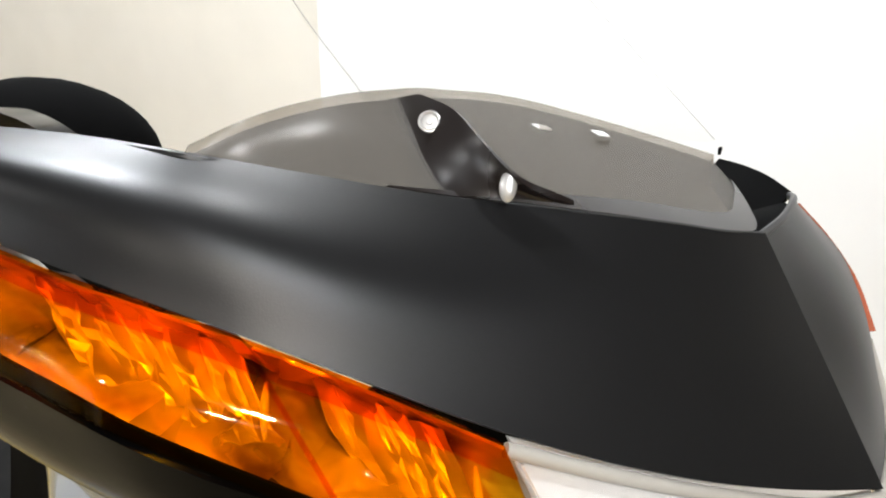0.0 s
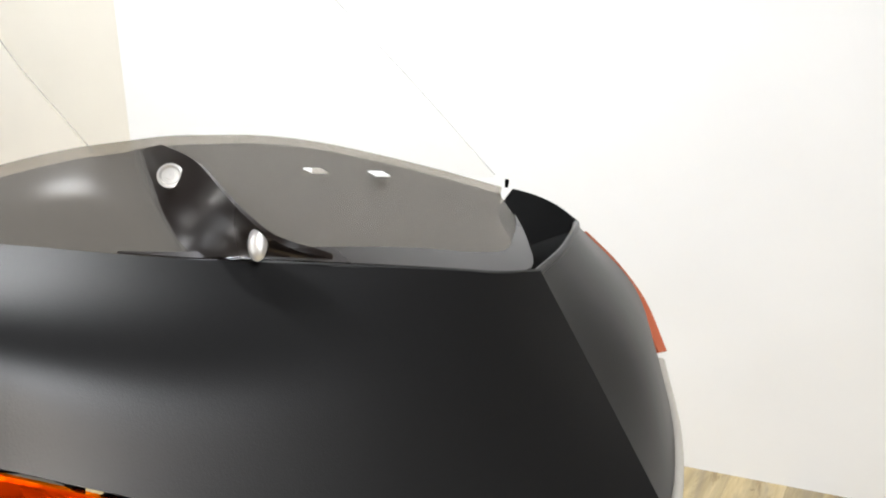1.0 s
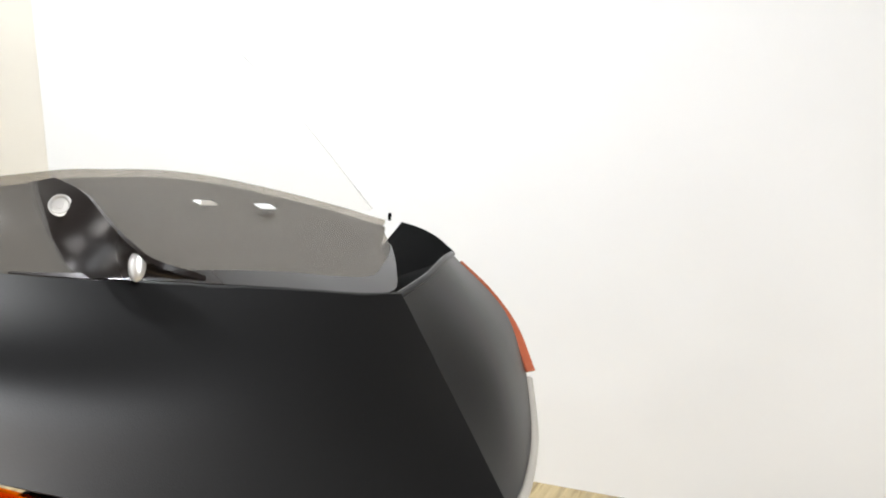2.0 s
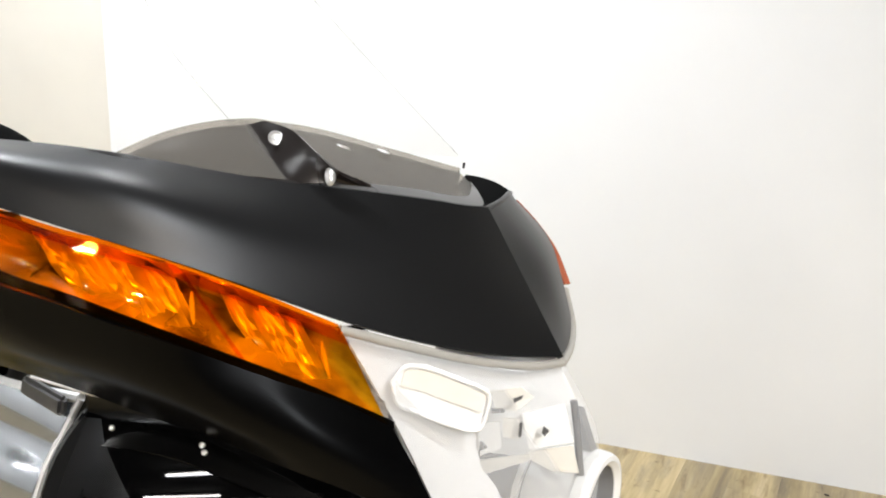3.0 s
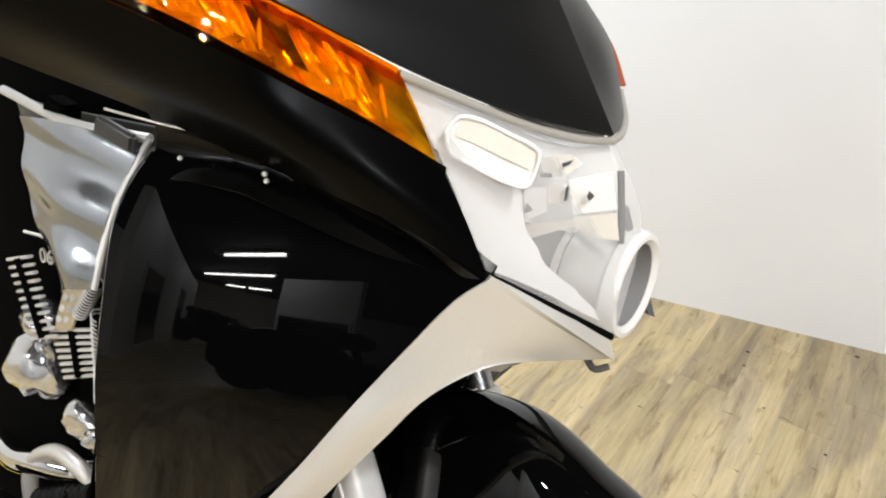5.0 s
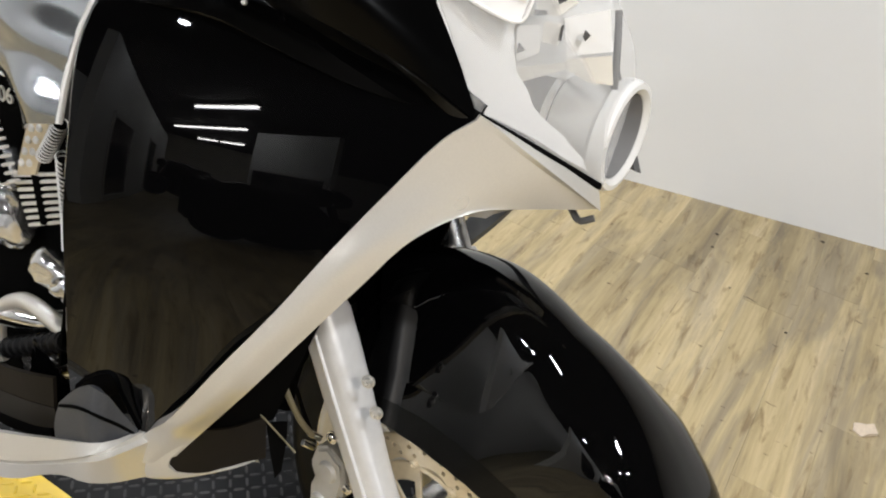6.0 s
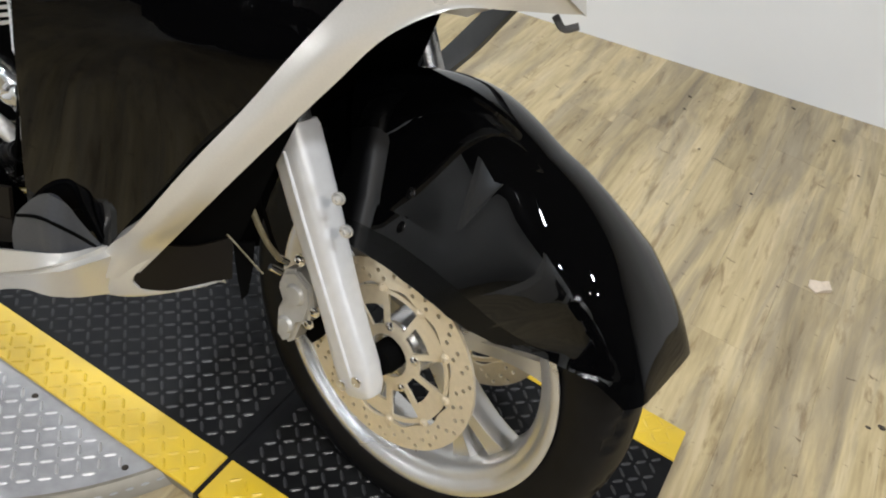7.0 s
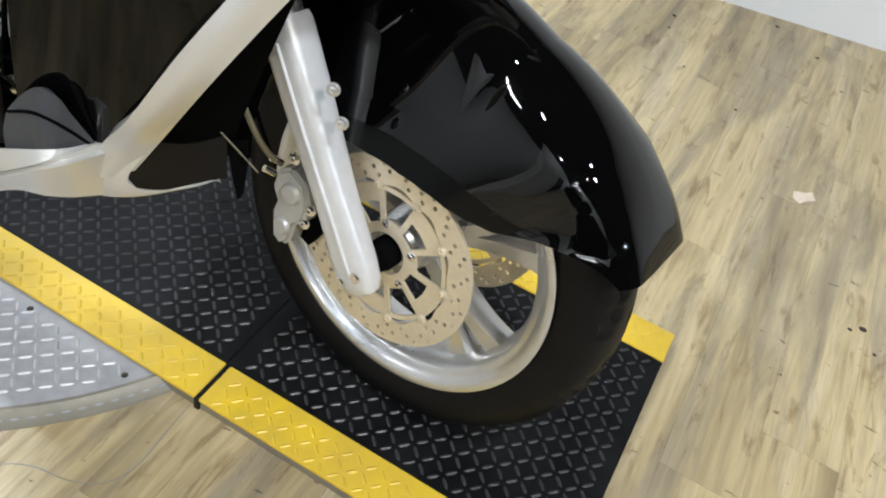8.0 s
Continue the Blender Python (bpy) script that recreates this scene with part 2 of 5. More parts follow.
# ---------- helpers ----------
def mesh_ob(name, bm, mat, smooth=True):
    bmesh.ops.recalc_face_normals(bm, faces=bm.faces)
    me = bpy.data.meshes.new(name)
    bm.to_mesh(me)
    bm.free()
    me.materials.append(mat)
    if smooth:
        for p in me.polygons:
            p.use_smooth = True
        me.set_sharp_from_angle(angle=radians(38))
    return new(name, me)


def part(name, bm, mat, parent, label="", smooth=True):
    ob = mesh_ob(name, bm, mat, smooth)
    ob.parent = parent
    if label:
        tagged(ob, label)
    return ob


def spline(pts, n):
    """n points along a smooth curve through pts, evenly spread by chord length."""
    p = np.array(pts, float)
    if len(p) == 2:
        return np.array([p[0] + (p[1] - p[0]) * k / (n - 1) for k in range(n)])
    t = np.r_[0, np.cumsum(np.linalg.norm(np.diff(p, axis=0), axis=1) + 1e-9)]
    m = np.zeros_like(p)
    m[1:-1] = (p[2:] - p[:-2]) / (t[2:] - t[:-2])[:, None]
    m[0], m[-1] = (p[1] - p[0]) / (t[1] - t[0]), (p[-1] - p[-2]) / (t[-1] - t[-2])
    out = []
    for s in np.linspace(0, t[-1], n):
        i = min(max(np.searchsorted(t, s) - 1, 0), len(p) - 2)
        h = t[i + 1] - t[i]
        u = (s - t[i]) / h
        out.append((2 * u**3 - 3 * u**2 + 1) * p[i] + (u**3 - 2 * u**2 + u) * h * m[i]
                   + (-2 * u**3 + 3 * u**2) * p[i + 1] + (u**3 - u**2) * h * m[i + 1])
    return np.array(out)


def grid(bm, g, close_u=False, close_v=False):
    """Faces over a grid of points g[u][v]."""
    vs = [[bm.verts.new(p) for p in row] for row in g]
    nu, nv = len(vs), len(vs[0])
    for i in range(nu if close_u else nu - 1):
        for j in range(nv if close_v else nv - 1):
            q = (vs[i][j], vs[(i + 1) % nu][j], vs[(i + 1) % nu][(j + 1) % nv], vs[i][(j + 1) % nv])
            if len(set(q)) == 4:
                try:
                    bm.faces.new(q)
                except ValueError:
                    pass
    return vs


def loft(curves, nu=40, nv=12):
    """A grid of points that runs smoothly through the given curves."""
    rows = [spline(c, nu) for c in curves]
    return np.array([spline([r[i] for r in rows], nv) for i in range(nu)])


def shell(g, thick, bm=None):
    """A sheet with thickness from a grid of points; it grows against the sheet's normal."""
    bm = bm or bmesh.new()
    g = np.array(g)
    du, dv = np.gradient(g, axis=0), np.gradient(g, axis=1)
    n = np.cross(du, dv)
    n /= np.maximum(np.linalg.norm(n, axis=2, keepdims=True), 1e-9)
    a, b = grid(bm, g), grid(bm, g - n * thick)
    nu, nv = g.shape[:2]
    for i in range(nu - 1):
        bm.faces.new((a[i][0], a[i + 1][0], b[i + 1][0], b[i][0]))
        bm.faces.new((a[i][-1], a[i + 1][-1], b[i + 1][-1], b[i][-1]))
    for j in range(nv - 1):
        bm.faces.new((a[0][j], a[0][j + 1], b[0][j + 1], b[0][j]))
        bm.faces.new((a[-1][j], a[-1][j + 1], b[-1][j + 1], b[-1][j]))
    return bm


def flip(curve):
    return [(x, -y, z) for x, y, z in curve]


def box(bm, lo, hi, bevel=0.0, m=None):
    r = bmesh.ops.create_cube(bm, size=1)
    vs = r["verts"]
    for v in vs:
        v.co = Vector([lo[k] + (v.co[k] + 0.5) * (hi[k] - lo[k]) for k in range(3)])
    if bevel:
        es = list({e for v in vs for e in v.link_edges})
        vs = list({v for f in bmesh.ops.bevel(bm, geom=es, offset=bevel, segments=2, affect="EDGES")["faces"] for v in f.verts} | {v for v in vs if v.is_valid})
    if m is not None:
        bmesh.ops.transform(bm, matrix=m, verts=vs)
    return bm


def tube(bm, pts, r, seg=12, n=24, cap=True, flat=1.0):
    """A round bar along a smooth curve; r may be a list of radii along it."""
    c = spline(pts, n)
    rs = np.interp(np.linspace(0, 1, n), np.linspace(0, 1, len(r)), r) if isinstance(r, (list, tuple)) else [r] * n
    up = None
    rows = []
    for i in range(n):
        d = Vector(c[min(i + 1, n - 1)] - c[max(i - 1, 0)]).normalized()
        if up is None:
            up = d.orthogonal().normalized()
        up = (up - d * up.dot(d)).normalized()
        side = d.cross(up)
        rows.append([Vector(c[i]) + (up * math.cos(a) + side * math.sin(a) * flat) * rs[i]
                     for a in [2 * math.pi * k / seg for k in range(seg)]])
    vs = grid(bm, rows, close_v=True)
    if cap:
        bm.faces.new(vs[0])
        bm.faces.new(vs[-1])
    return bm


def lathe(bm, profile, seg=64, axis="y", m=None, close=False):
    """Turns a profile of (radius, offset along the axis) round the axis."""
    rows = []
    for k in range(seg):
        a = 2 * math.pi * k / seg
        row = []
        for r, o in profile:
            p = Vector((r * math.cos(a), o, r * math.sin(a)))
            if axis == "x":
                p = Vector((o, r * math.cos(a), r * math.sin(a)))
            elif axis == "z":
                p = Vector((r * math.cos(a), r * math.sin(a), o))
            row.append(m @ p if m is not None else p)
        rows.append(row)
    grid(bm, rows, close_u=True, close_v=close)
    return bm


# ---------- the room ----------
def wall_line(x):
    return 2.141 + 0.234 * x


def slab(name, lo, hi, mat, label, category, m=None):
    bm = bmesh.new()
    box(bm, lo, hi)
    ob = mesh_ob(name, bm, mat, False)
    if m is not None:
        ob.matrix_world = m
    return tagged(ob, label, category, kind="structure")


floor = slab("floor", (-9, -22, -0.12), (9.5, 5, -0.012), DIRT, "weathered yellow-brown wood plank showroom floor", "floor")
TURN = math.degrees(math.atan(0.234))
back = Matrix.Translation((-2.03, wall_line(-2.03), 0)) @ pose(0, 0, 0, 0, 0, TURN)
slab("wall_north", (0, 0, 0), (11.5, 0.12, 3.1), WALL, "plain white painted backdrop wall of the showroom", "wall", back)
slab("wall_north_west", (-6.5, 0.03, 0), (0, 0.15, 3.1), BEIGE, "plain beige painted wall beside the white backdrop", "wall", back)
# unseen closing wall, dark so the fairing reflects little from this end
slab("wall_east", (9.0, -22, 0), (9.15, 4.9, 3.1), DARK_END, "unseen dark end wall that keeps reflections dark", "wall")
slab("wall_south", (-9, -21.6, 0), (9, -21.45, 3.1), BEIGE, "beige painted far wall of the showroom", "wall")
slab("ceiling", (-9, -22, 3.1), (9.5, 5, 3.2), CEIL, "dark painted showroom ceiling", "ceiling")
slab("wall_west", (-4.35, -21.5, 0), (-4.2, 1.2, 3.1), WALL, "white painted side wall with dark doorways", "wall")


# white partition with dark glazed windows, down the room
def partition(name, a, b, z0, height, openings, label):
    """A thin wall from a to b on the floor, with dark glazed openings (start, end, sill, head) along it."""
    length = math.hypot(b[0] - a[0], b[1] - a[1])
    m = Matrix.Translation((a[0], a[1], 0)) @ pose(0, 0, 0, 0, 0, math.degrees(math.atan2(b[1] - a[1], b[0] - a[0])))
    thing = slab(name, (0, -0.06, z0), (length, 0.06, height), WALL, label, "wall", m)
    for u0, u1, lo, hi in openings:
        bm = bmesh.new()
        box(bm, (u0, -0.064, lo), (u1, 0.064, hi))
        pane = part("window_pane", bm, DARKGLASS, thing, "dark glazed pane", False)
        for c0, c1 in (((u0 - 0.08, -0.08, lo - 0.08), (u0, 0.08, hi + 0.08)), ((u1, -0.08, lo - 0.08), (u1 + 0.08, 0.08, hi + 0.08)),
                       ((u0, -0.08, hi), (u1, 0.08, hi + 0.08)), ((u0, -0.08, lo - 0.08), (u1, 0.08, lo))):
            bm = bmesh.new()
            box(bm, c0, c1, 0.005)
            part("window_frame", bm, FRAME_WHITE, pane, smooth=False)
    return thing


partition("wall_partition_west", (-1.3, -3.4), (-2.06, -14.6), 0, 2.2, ((1.1, 2.8, 0.15, 1.4), (5.6, 7.1, 0.15, 1.5)), "white partition wall with dark glazed openings")
# the dark lower pane is added in place of dark motorcycles before this wall
partition("wall_partition_east", (1.9, -7.4), (0.6, -9.6), 0, 2.6, ((0.15, 2.4, 0.1, 1.45),), "white partition wall with a dark pane added over its lower half")


def parked_motorcycle(x, y, turn, label):
    """A dark motorcycle standing down the room."""
    thing = tagged(new("parked_motorcycle"), label, "motorcycle", "parked motorcycles")
    for cx in (-0.72, 0.72):
        bm = bmesh.new()
        lathe(bm, [(0.0, -0.03), (0.20, -0.04), (0.22, -0.05), (0.29, -0.06), (0.33, 0.0), (0.29, 0.06), (0.22, 0.05), (0.20, 0.04), (0.0, 0.03)], 32, "y", Matrix.Translation((cx, 0, 0.335)))
        part("wheel", bm, RUBBER, thing, "black wheel")
    bm = bmesh.new()
    tube(bm, [(-0.95, 0, 0.70), (-0.5, 0, 0.78), (-0.15, 0, 0.74), (0.1, 0, 0.95), (0.45, 0, 0.98)], [0.10, 0.17, 0.15, 0.19, 0.12], 14, 24)
    part("tank_and_seat", bm, GLOSS, thing, "black tank and seat")
    bm = bmesh.new()
    tube(bm, [(-0.45, 0, 0.42), (0.0, 0, 0.45), (0.35, 0, 0.50)], [0.34, 0.40, 0.34], 12, 10)
    part("engine", bm, MATTE, thing, "dark engine")
    bm = bmesh.new()
    tube(bm, [(0.72, 0, 0.34), (0.55, 0, 0.75), (0.42, 0, 1.10)], 0.05, 10, 10)
    part("fork", bm, MATTE, thing)
    bm = bmesh.new()
    tube(bm, [(0.30, -0.40, 1.08), (0.44, 0, 1.10), (0.30, 0.40, 1.08)], 0.018, 8, 14)
    part("handlebar", bm, MATTE, thing)
    bm = bmesh.new()
    lathe(bm, [(0.0, 0.12), (0.08, 0.10), (0.12, 0.0), (0.11, -0.08), (0.0, -0.14)], 20, "x", Matrix.Translation((0.62, 0, 0.98)))
    part("lamp_shell", bm, GLOSS, thing)
    for sy in (-0.26, 0.26):
        bm = bmesh.new()
        box(bm, (-1.05, sy - 0.12, 0.26), (-0.36, sy + 0.12, 0.84), 0.05)
        part("saddlebag", bm, GLOSS, thing, "black saddlebag")
    thing.matrix_world = pose(x, y, 0.0, 0, 0, turn)


parked_motorcycle(0.70, -4.1, -22, "black touring motorcycle parked down the room")
parked_motorcycle(-0.75, -9.5, 160, "dark motorcycle parked far down the room")
parked_motorcycle(-1.0, -12.5, 20, "dark motorcycle parked at the far end")


def ceiling_light(x, y, length, turn, power):
    base = tagged(new("ceiling_light"), "long white fluorescent tube lamp under the ceiling", "lamp", "ceiling lamps")
    bm = bmesh.new()
    box(bm, (-length / 2 - 0.03, -0.07, 0.03), (length / 2 + 0.03, 0.07, 0.09), 0.008)
    part("housing", bm, FRAME_WHITE, base)
    bm = bmesh.new()
    tube(bm, [(-length / 2, 0, 0), (length / 2, 0, 0)], 0.022, 10, 2)
    part("lamp_tube", bm, TUBE, base, "glowing white tube")
    base.matrix_world = pose(x, y, 2.98, 0, 0, turn)
    if power:
        lamp = bpy.data.lights.new("tube_light", "AREA")
        lamp.shape, lamp.size, lamp.size_y, lamp.energy = "RECTANGLE", length, 0.1, power
        lamp.color = (0.95, 0.97, 1.0)
        new("tube_light", lamp).matrix_world = pose(x, y, 2.94, 0, 0, turn)
    return base


for ax, ay, bx, by, power in TUBES:
    ceiling_light((ax + bx) / 2, (ay + by) / 2, math.hypot(bx - ax, by - ay), math.degrees(math.atan2(by - ay, bx - ax)), power)


def spot_lamp(x, y, power, colour=(0.92, 0.97, 1.03)):
    base = tagged(new("ceiling_spot"), "small round bright spot lamp under the dark ceiling", "lamp", "ceiling spots")
    bm = bmesh.new()
    lathe(bm, [(0.0, 0.16), (0.05, 0.16), (0.075, 0.13), (0.085, 0.0), (0.078, 0.0), (0.07, 0.02)], 24, "z")
    part("can", bm, MATTE, base, "black lamp can")
    bm = bmesh.new()
    lathe(bm, [(0.0, 0.012), (0.04, 0.013), (0.07, 0.02)], 24, "z")
    part("lamp_face", bm, SPOT, base, "glowing lamp face")
    base.matrix_world = pose(x, y, 2.93)
    lamp = bpy.data.lights.new("spot_light", "AREA")
    lamp.shape, lamp.size, lamp.energy = "DISK", 0.14, power
    lamp.color = colour
    new("spot_light", lamp).matrix_world = pose(x, y, 2.928)


for spot in SPOTS:
    spot_lamp(*spot)


# ---------- the motorcycle ----------
LEAN, STEER = 6.84, -9.1
bike = tagged(new("motorcycle"), "black and silver touring motorcycle leaning on its side stand", "motorcycle")
BASE = pose(0.2128, 0.2380, 0.03, -LEAN, 0, 0)
bike.matrix_world = BASE


def far_side(curve):
    """The far flank bows out further from the ridge of the nose than the near one."""
    out = []
    for x, y, z in curve:
        k = 1.22 + 0.5 * min(1, max(0, (z - 1.13) / 0.09))
        out.append((x, -y * (k - 0.35 * min(1, max(0, (-0.22 - x) / 0.15))), z))
    return out


def both(name, curves, thick, mat, label="", nu=48, nv=12, left=True):
    """A panel on the near side and its mirror image on the far side."""
    made = [part(name, shell(loft(curves, nu, nv), thick), mat, bike, label)]
    if left:
        made.append(part(name, shell(loft([far_side(c) for c in curves[::-1]], nu, nv), thick), mat, bike, label))
    return made


def rim_bar(name, pts, r, mat, parent, label="", n=40, seg=8, flat=1.0):
    bm = bmesh.new()
    tube(bm, pts, r, seg, n, True, flat)
    return part(name, bm, mat, parent, label)


def bolt(at, way, r, mat, parent, name="bolt", label="", dome=0.6):
    """A domed bolt head with a socket, standing on a surface."""
    m = Matrix.Translation(at) @ Vector(way).to_track_quat("Z", "Y").to_matrix().to_4x4()
    bm = bmesh.new()
    lathe(bm, [(r * 1.25, -0.001), (r * 1.25, 0.0012), (r, 0.0014), (r, r * 0.4), (r * 0.8, r * dome), (r * 0.45, r * dome * 1.1),
               (r * 0.42, r * 0.35), (0.0002, r * 0.35)], 20, "z", m)
    return part(name, bm, mat, parent, label)


# upper fairing
TOP = [(-0.60, -0.50, 1.25), (-0.458, -0.43, 1.266), (-0.387, -0.368, 1.269), (-0.328, -0.33, 1.267), (-0.31, -0.297, 1.261), (-0.288, -0.265, 1.256),
       (-0.246, -0.205, 1.247), (-0.213, -0.165, 1.245), (-0.181, -0.125, 1.242), (-0.147, -0.07, 1.236), (-0.128, -0.035, 1.231), (-0.117, 0, 1.228)]
LOW = [(-0.60, -0.535, 1.265), (-0.46, -0.47, 1.245), (-0.353, -0.425, 1.224), (-0.318, -0.402, 1.213), (-0.281, -0.375, 1.204), (-0.211, -0.313, 1.177),
       (-0.181, -0.275, 1.157), (-0.146, -0.237, 1.1365), (-0.1025, -0.174, 1.115), (-0.067, -0.11, 1.095), (-0.026, -0.045, 1.082), (-0.005, 0, 1.08)]
T40, L40 = spline(TOP, 60), spline(LOW, 60)
for edge, times in ((T40, 12), (L40, 40)):
    for k in range(times):
        edge[1:-1] = edge[1:-1] * 0.5 + (edge[:-2] + edge[2:]) * 0.25
MIDC = []
for k, (a, b) in enumerate(zip(T40, L40)):
    w = 1 - (k / 59) ** 8
    q = a * 0.5 + b * 0.5
    MIDC.append((q[0] + 0.009 * w, q[1] - 0.011 * w * math.sin(math.pi * min(1, (59 - k) / 40) / 2), q[2] + 0.011 * w * math.sin(math.pi * min(1, (59 - k) / 40) / 2)))
MIDC[-1] = tuple((T40[-1] + L40[-1]) / 2)
both("upper_fairing", [T40, MIDC, L40], 0.004, SATIN, "satin black upper fairing panel", 60, 16, False)
FT = [(-0.117, 0, 1.228), (-0.126, 0.06, 1.231), (-0.145, 0.13, 1.233), (-0.178, 0.215, 1.221)]
FB = [(-0.005, 0, 1.08), (-0.02, 0.07, 1.077), (-0.046, 0.15, 1.083), (-0.093, 0.25, 1.10)]
FM = [tuple((np.array(a) + np.array(b)) / 2 + np.array((0.012, 0.012, 0.004)) * (k > 0)) for k, (a, b) in enumerate(zip(FT, FB))]
part("upper_fairing", shell(loft([FB, FM, FT], 30, 16), 0.004), SATIN, bike, "satin black upper fairing panel")
FL = [(-0.172, 0.226, 1.212), (-0.150, 0.247, 1.178), (-0.120, 0.258, 1.142), (-0.093, 0.252, 1.103)]
FLO = [(-0.172, 0.228, 1.213), (-0.148, 0.258, 1.182), (-0.118, 0.270, 1.146), (-0.088, 0.262, 1.103)]
part("far_lens", shell(loft([FL, FLO], 20, 6), 0.004), REDLENS, bike, "red-orange far side lens")
COWL_RIM = [(-0.178, 0.213, 1.223), (-0.215, 0.245, 1.228), (-0.255, 0.278, 1.228), (-0.296, 0.308, 1.225)]
part("far_lining", shell(loft([[(x, y + 0.004, z + 0.001) for x, y, z in COWL_RIM], [(x - 0.01, y - 0.06, z - 0.05) for x, y, z in COWL_RIM]], 20, 6), 0.003), MATTE, bike, "matte black lining of the far rim")
# rolled lip along the top edge
for s in (1, -1):
    lip = TOP[2:] if s == 1 else FT
    rim_bar("edge_lip", lip, 0.0032, SATIN, bike, "", 60)

# amber side lamps
AMB = [(-0.47, -0.475, 1.205), (-0.395, -0.462, 1.193), (-0.331, -0.442, 1.172), (-0.284, -0.425, 1.163), (-0.244, -0.405, 1.151), (-0.21, -0.378, 1.136),
       (-0.184, -0.342, 1.116), (-0.151, -0.305, 1.096), (-0.118, -0.265, 1.076), (-0.086, -0.225, 1.048)]
LENS_TOP = [(-0.455, -0.472, 1.240), (-0.41, -0.452, 1.2325), (-0.353, -0.427, 1.222), (-0.318, -0.404, 1.211), (-0.281, -0.377, 1.202), (-0.211, -0.315, 1.175), (-0.181, -0.277, 1.155),
            (-0.146, -0.239, 1.1345)]
LENS_BOT = [(-0.415, -0.467, 1.205), (-0.395, -0.463, 1.195), (-0.331, -0.443, 1.174), (-0.284, -0.426, 1.165), (-0.244, -0.406, 1.153), (-0.184, -0.343, 1.118),
            (-0.151, -0.306, 1.098), (-0.088, -0.227, 1.050)]
for s in (1,):
    fl_ = (lambda c: c) if s == 1 else far_side
    lt, lb = spline(fl_(LENS_TOP), 48), spline(fl_(LENS_BOT), 48)
    lm = [((a + b) / 2 + np.array((0.006, -0.010 * s, 0.006))) for a, b in zip(lt, lb)]
    lens = part("amber_lens", shell(loft([lt, lm, lb] if s == 1 else [lb, lm, lt], 48, 9), 0.003), AMBER, bike, "glossy amber side lamp lens")
    # smooth housing behind the lens, a little wavy
    bk = [(a + b) / 2 + np.array((-0.02, 0.055 * s, -0.015)) for a, b in zip(lt, lb)]
    gb = loft([lt + np.array((0, 0.004 * s, -0.003)), bk, lb + np.array((-0.002, 0.004 * s, 0.002))], 56, 11)
    for i in range(1, 55):
        for j in range(1, 10):
            fade = min(1, max(0, min(i - 5, 47 - i) / 6))
            flame = noise.noise(Vector((i * 0.42, j * 0.16, 3.1))) + 0.6 * noise.noise(Vector((i * 0.95, j * 0.30, 8.7)))
            ripple = noise.noise(Vector((i * 0.55, j * 0.45, 17.0)))
            gb[i][j] += np.array((0.010 * ripple, 0.023 * flame * s, 0.007 * ripple)) * fade
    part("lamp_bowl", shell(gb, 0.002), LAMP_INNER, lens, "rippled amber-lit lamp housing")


def in_lamp(k, v, depth):
    """A point inside the side lamp: k along it, v from its upper to its lower edge, depth behind the lens."""
    i = min(int(k), 46)
    top = lt[i] + (lt[i + 1] - lt[i]) * (k - i)
    low = lb[i] + (lb[i + 1] - lb[i]) * (k - i)
    return Vector(top + (low - top) * v) + Vector((-0.40, 0.85, -0.30)).normalized() * depth


# crumpled bright reflectors that flare behind the lens
for k0, k1 in ((15.0, 28.0), (32.5, 41.5)):
    rows = [[in_lamp(k, v, 0.020 + 0.014 * noise.noise(Vector((k * 0.62, v * 2.2, 1.7))) + 0.008 * noise.noise(Vector((k * 1.5, v * 4.5, 6.3))))
             for v in np.linspace(0.14, 0.90, 10)] for k in np.linspace(k0, k1, int((k1 - k0) * 2))]
    part("reflector", shell(rows, 0.001), DISH, lens, "crumpled bright reflector", False)
# upright glass bulbs
for k in (28.4, 42.4):
    bm = bmesh.new()
    tube(bm, [in_lamp(k + 1.0, 0.28, 0.012), in_lamp(k + 0.2, 0.48, 0.011), in_lamp(k - 0.6, 0.70, 0.012)], [0.0010, 0.0022, 0.0024, 0.0022, 0.0010], 12, 14)
    part("bulb", bm, LAMP_RING, lens, "slender pale bulb")
# upright ribs that part the chambers
for k0, k1, r in ((29.6, 31.8, 0.0016),):
    rim_bar("lens_rib", [in_lamp(k0, 0.08, 0.004), in_lamp((k0 + k1) / 2, 0.5, 0.0035), in_lamp(k1, 0.93, 0.004)], r, AMBER, lens, "moulded orange lens rib", 16)
LT = spline(LENS_TOP, 48)
LB2 = spline(LENS_BOT, 48)
part("lens_border", shell(loft([LT + np.array((0.002, -0.001, 0.0015)), LT * 0.80 + LB2 * 0.20 + np.array((0.005, -0.005, 0.003))], 48, 4), 0.002), LENS_DEEP, lens, "deep orange lens border")
part("lamp_frame", shell(loft([[(x + 0.003, y + 0.006, z + 0.004) for x, y, z in LENS_BOT], [(-0.43, -0.462, 1.196), (-0.395, -0.456, 1.189), (-0.331, -0.436, 1.168), (-0.284, -0.419, 1.159), (-0.244, -0.399, 1.147),
                                (-0.184, -0.336, 1.112), (-0.151, -0.299, 1.092), (-0.086, -0.219, 1.044)]], 40, 4), 0.002), MATTE, bike, "black lamp frame")
# side fairing below the lamp, gloss black, with its turned-under lip
CREASE = [(-0.60, -0.49, 1.12), (-0.43, -0.415, 1.085), (-0.33, -0.372, 1.066), (-0.273, -0.338, 1.046), (-0.198, -0.315, 1.034), (-0.144, -0.295, 1.019),
          (-0.093, -0.265, 1.0), (-0.03, -0.198, 0.946)]
AM, CR = spline([(-0.60, -0.50, 1.215)] + AMB, 48), spline(CREASE, 48)
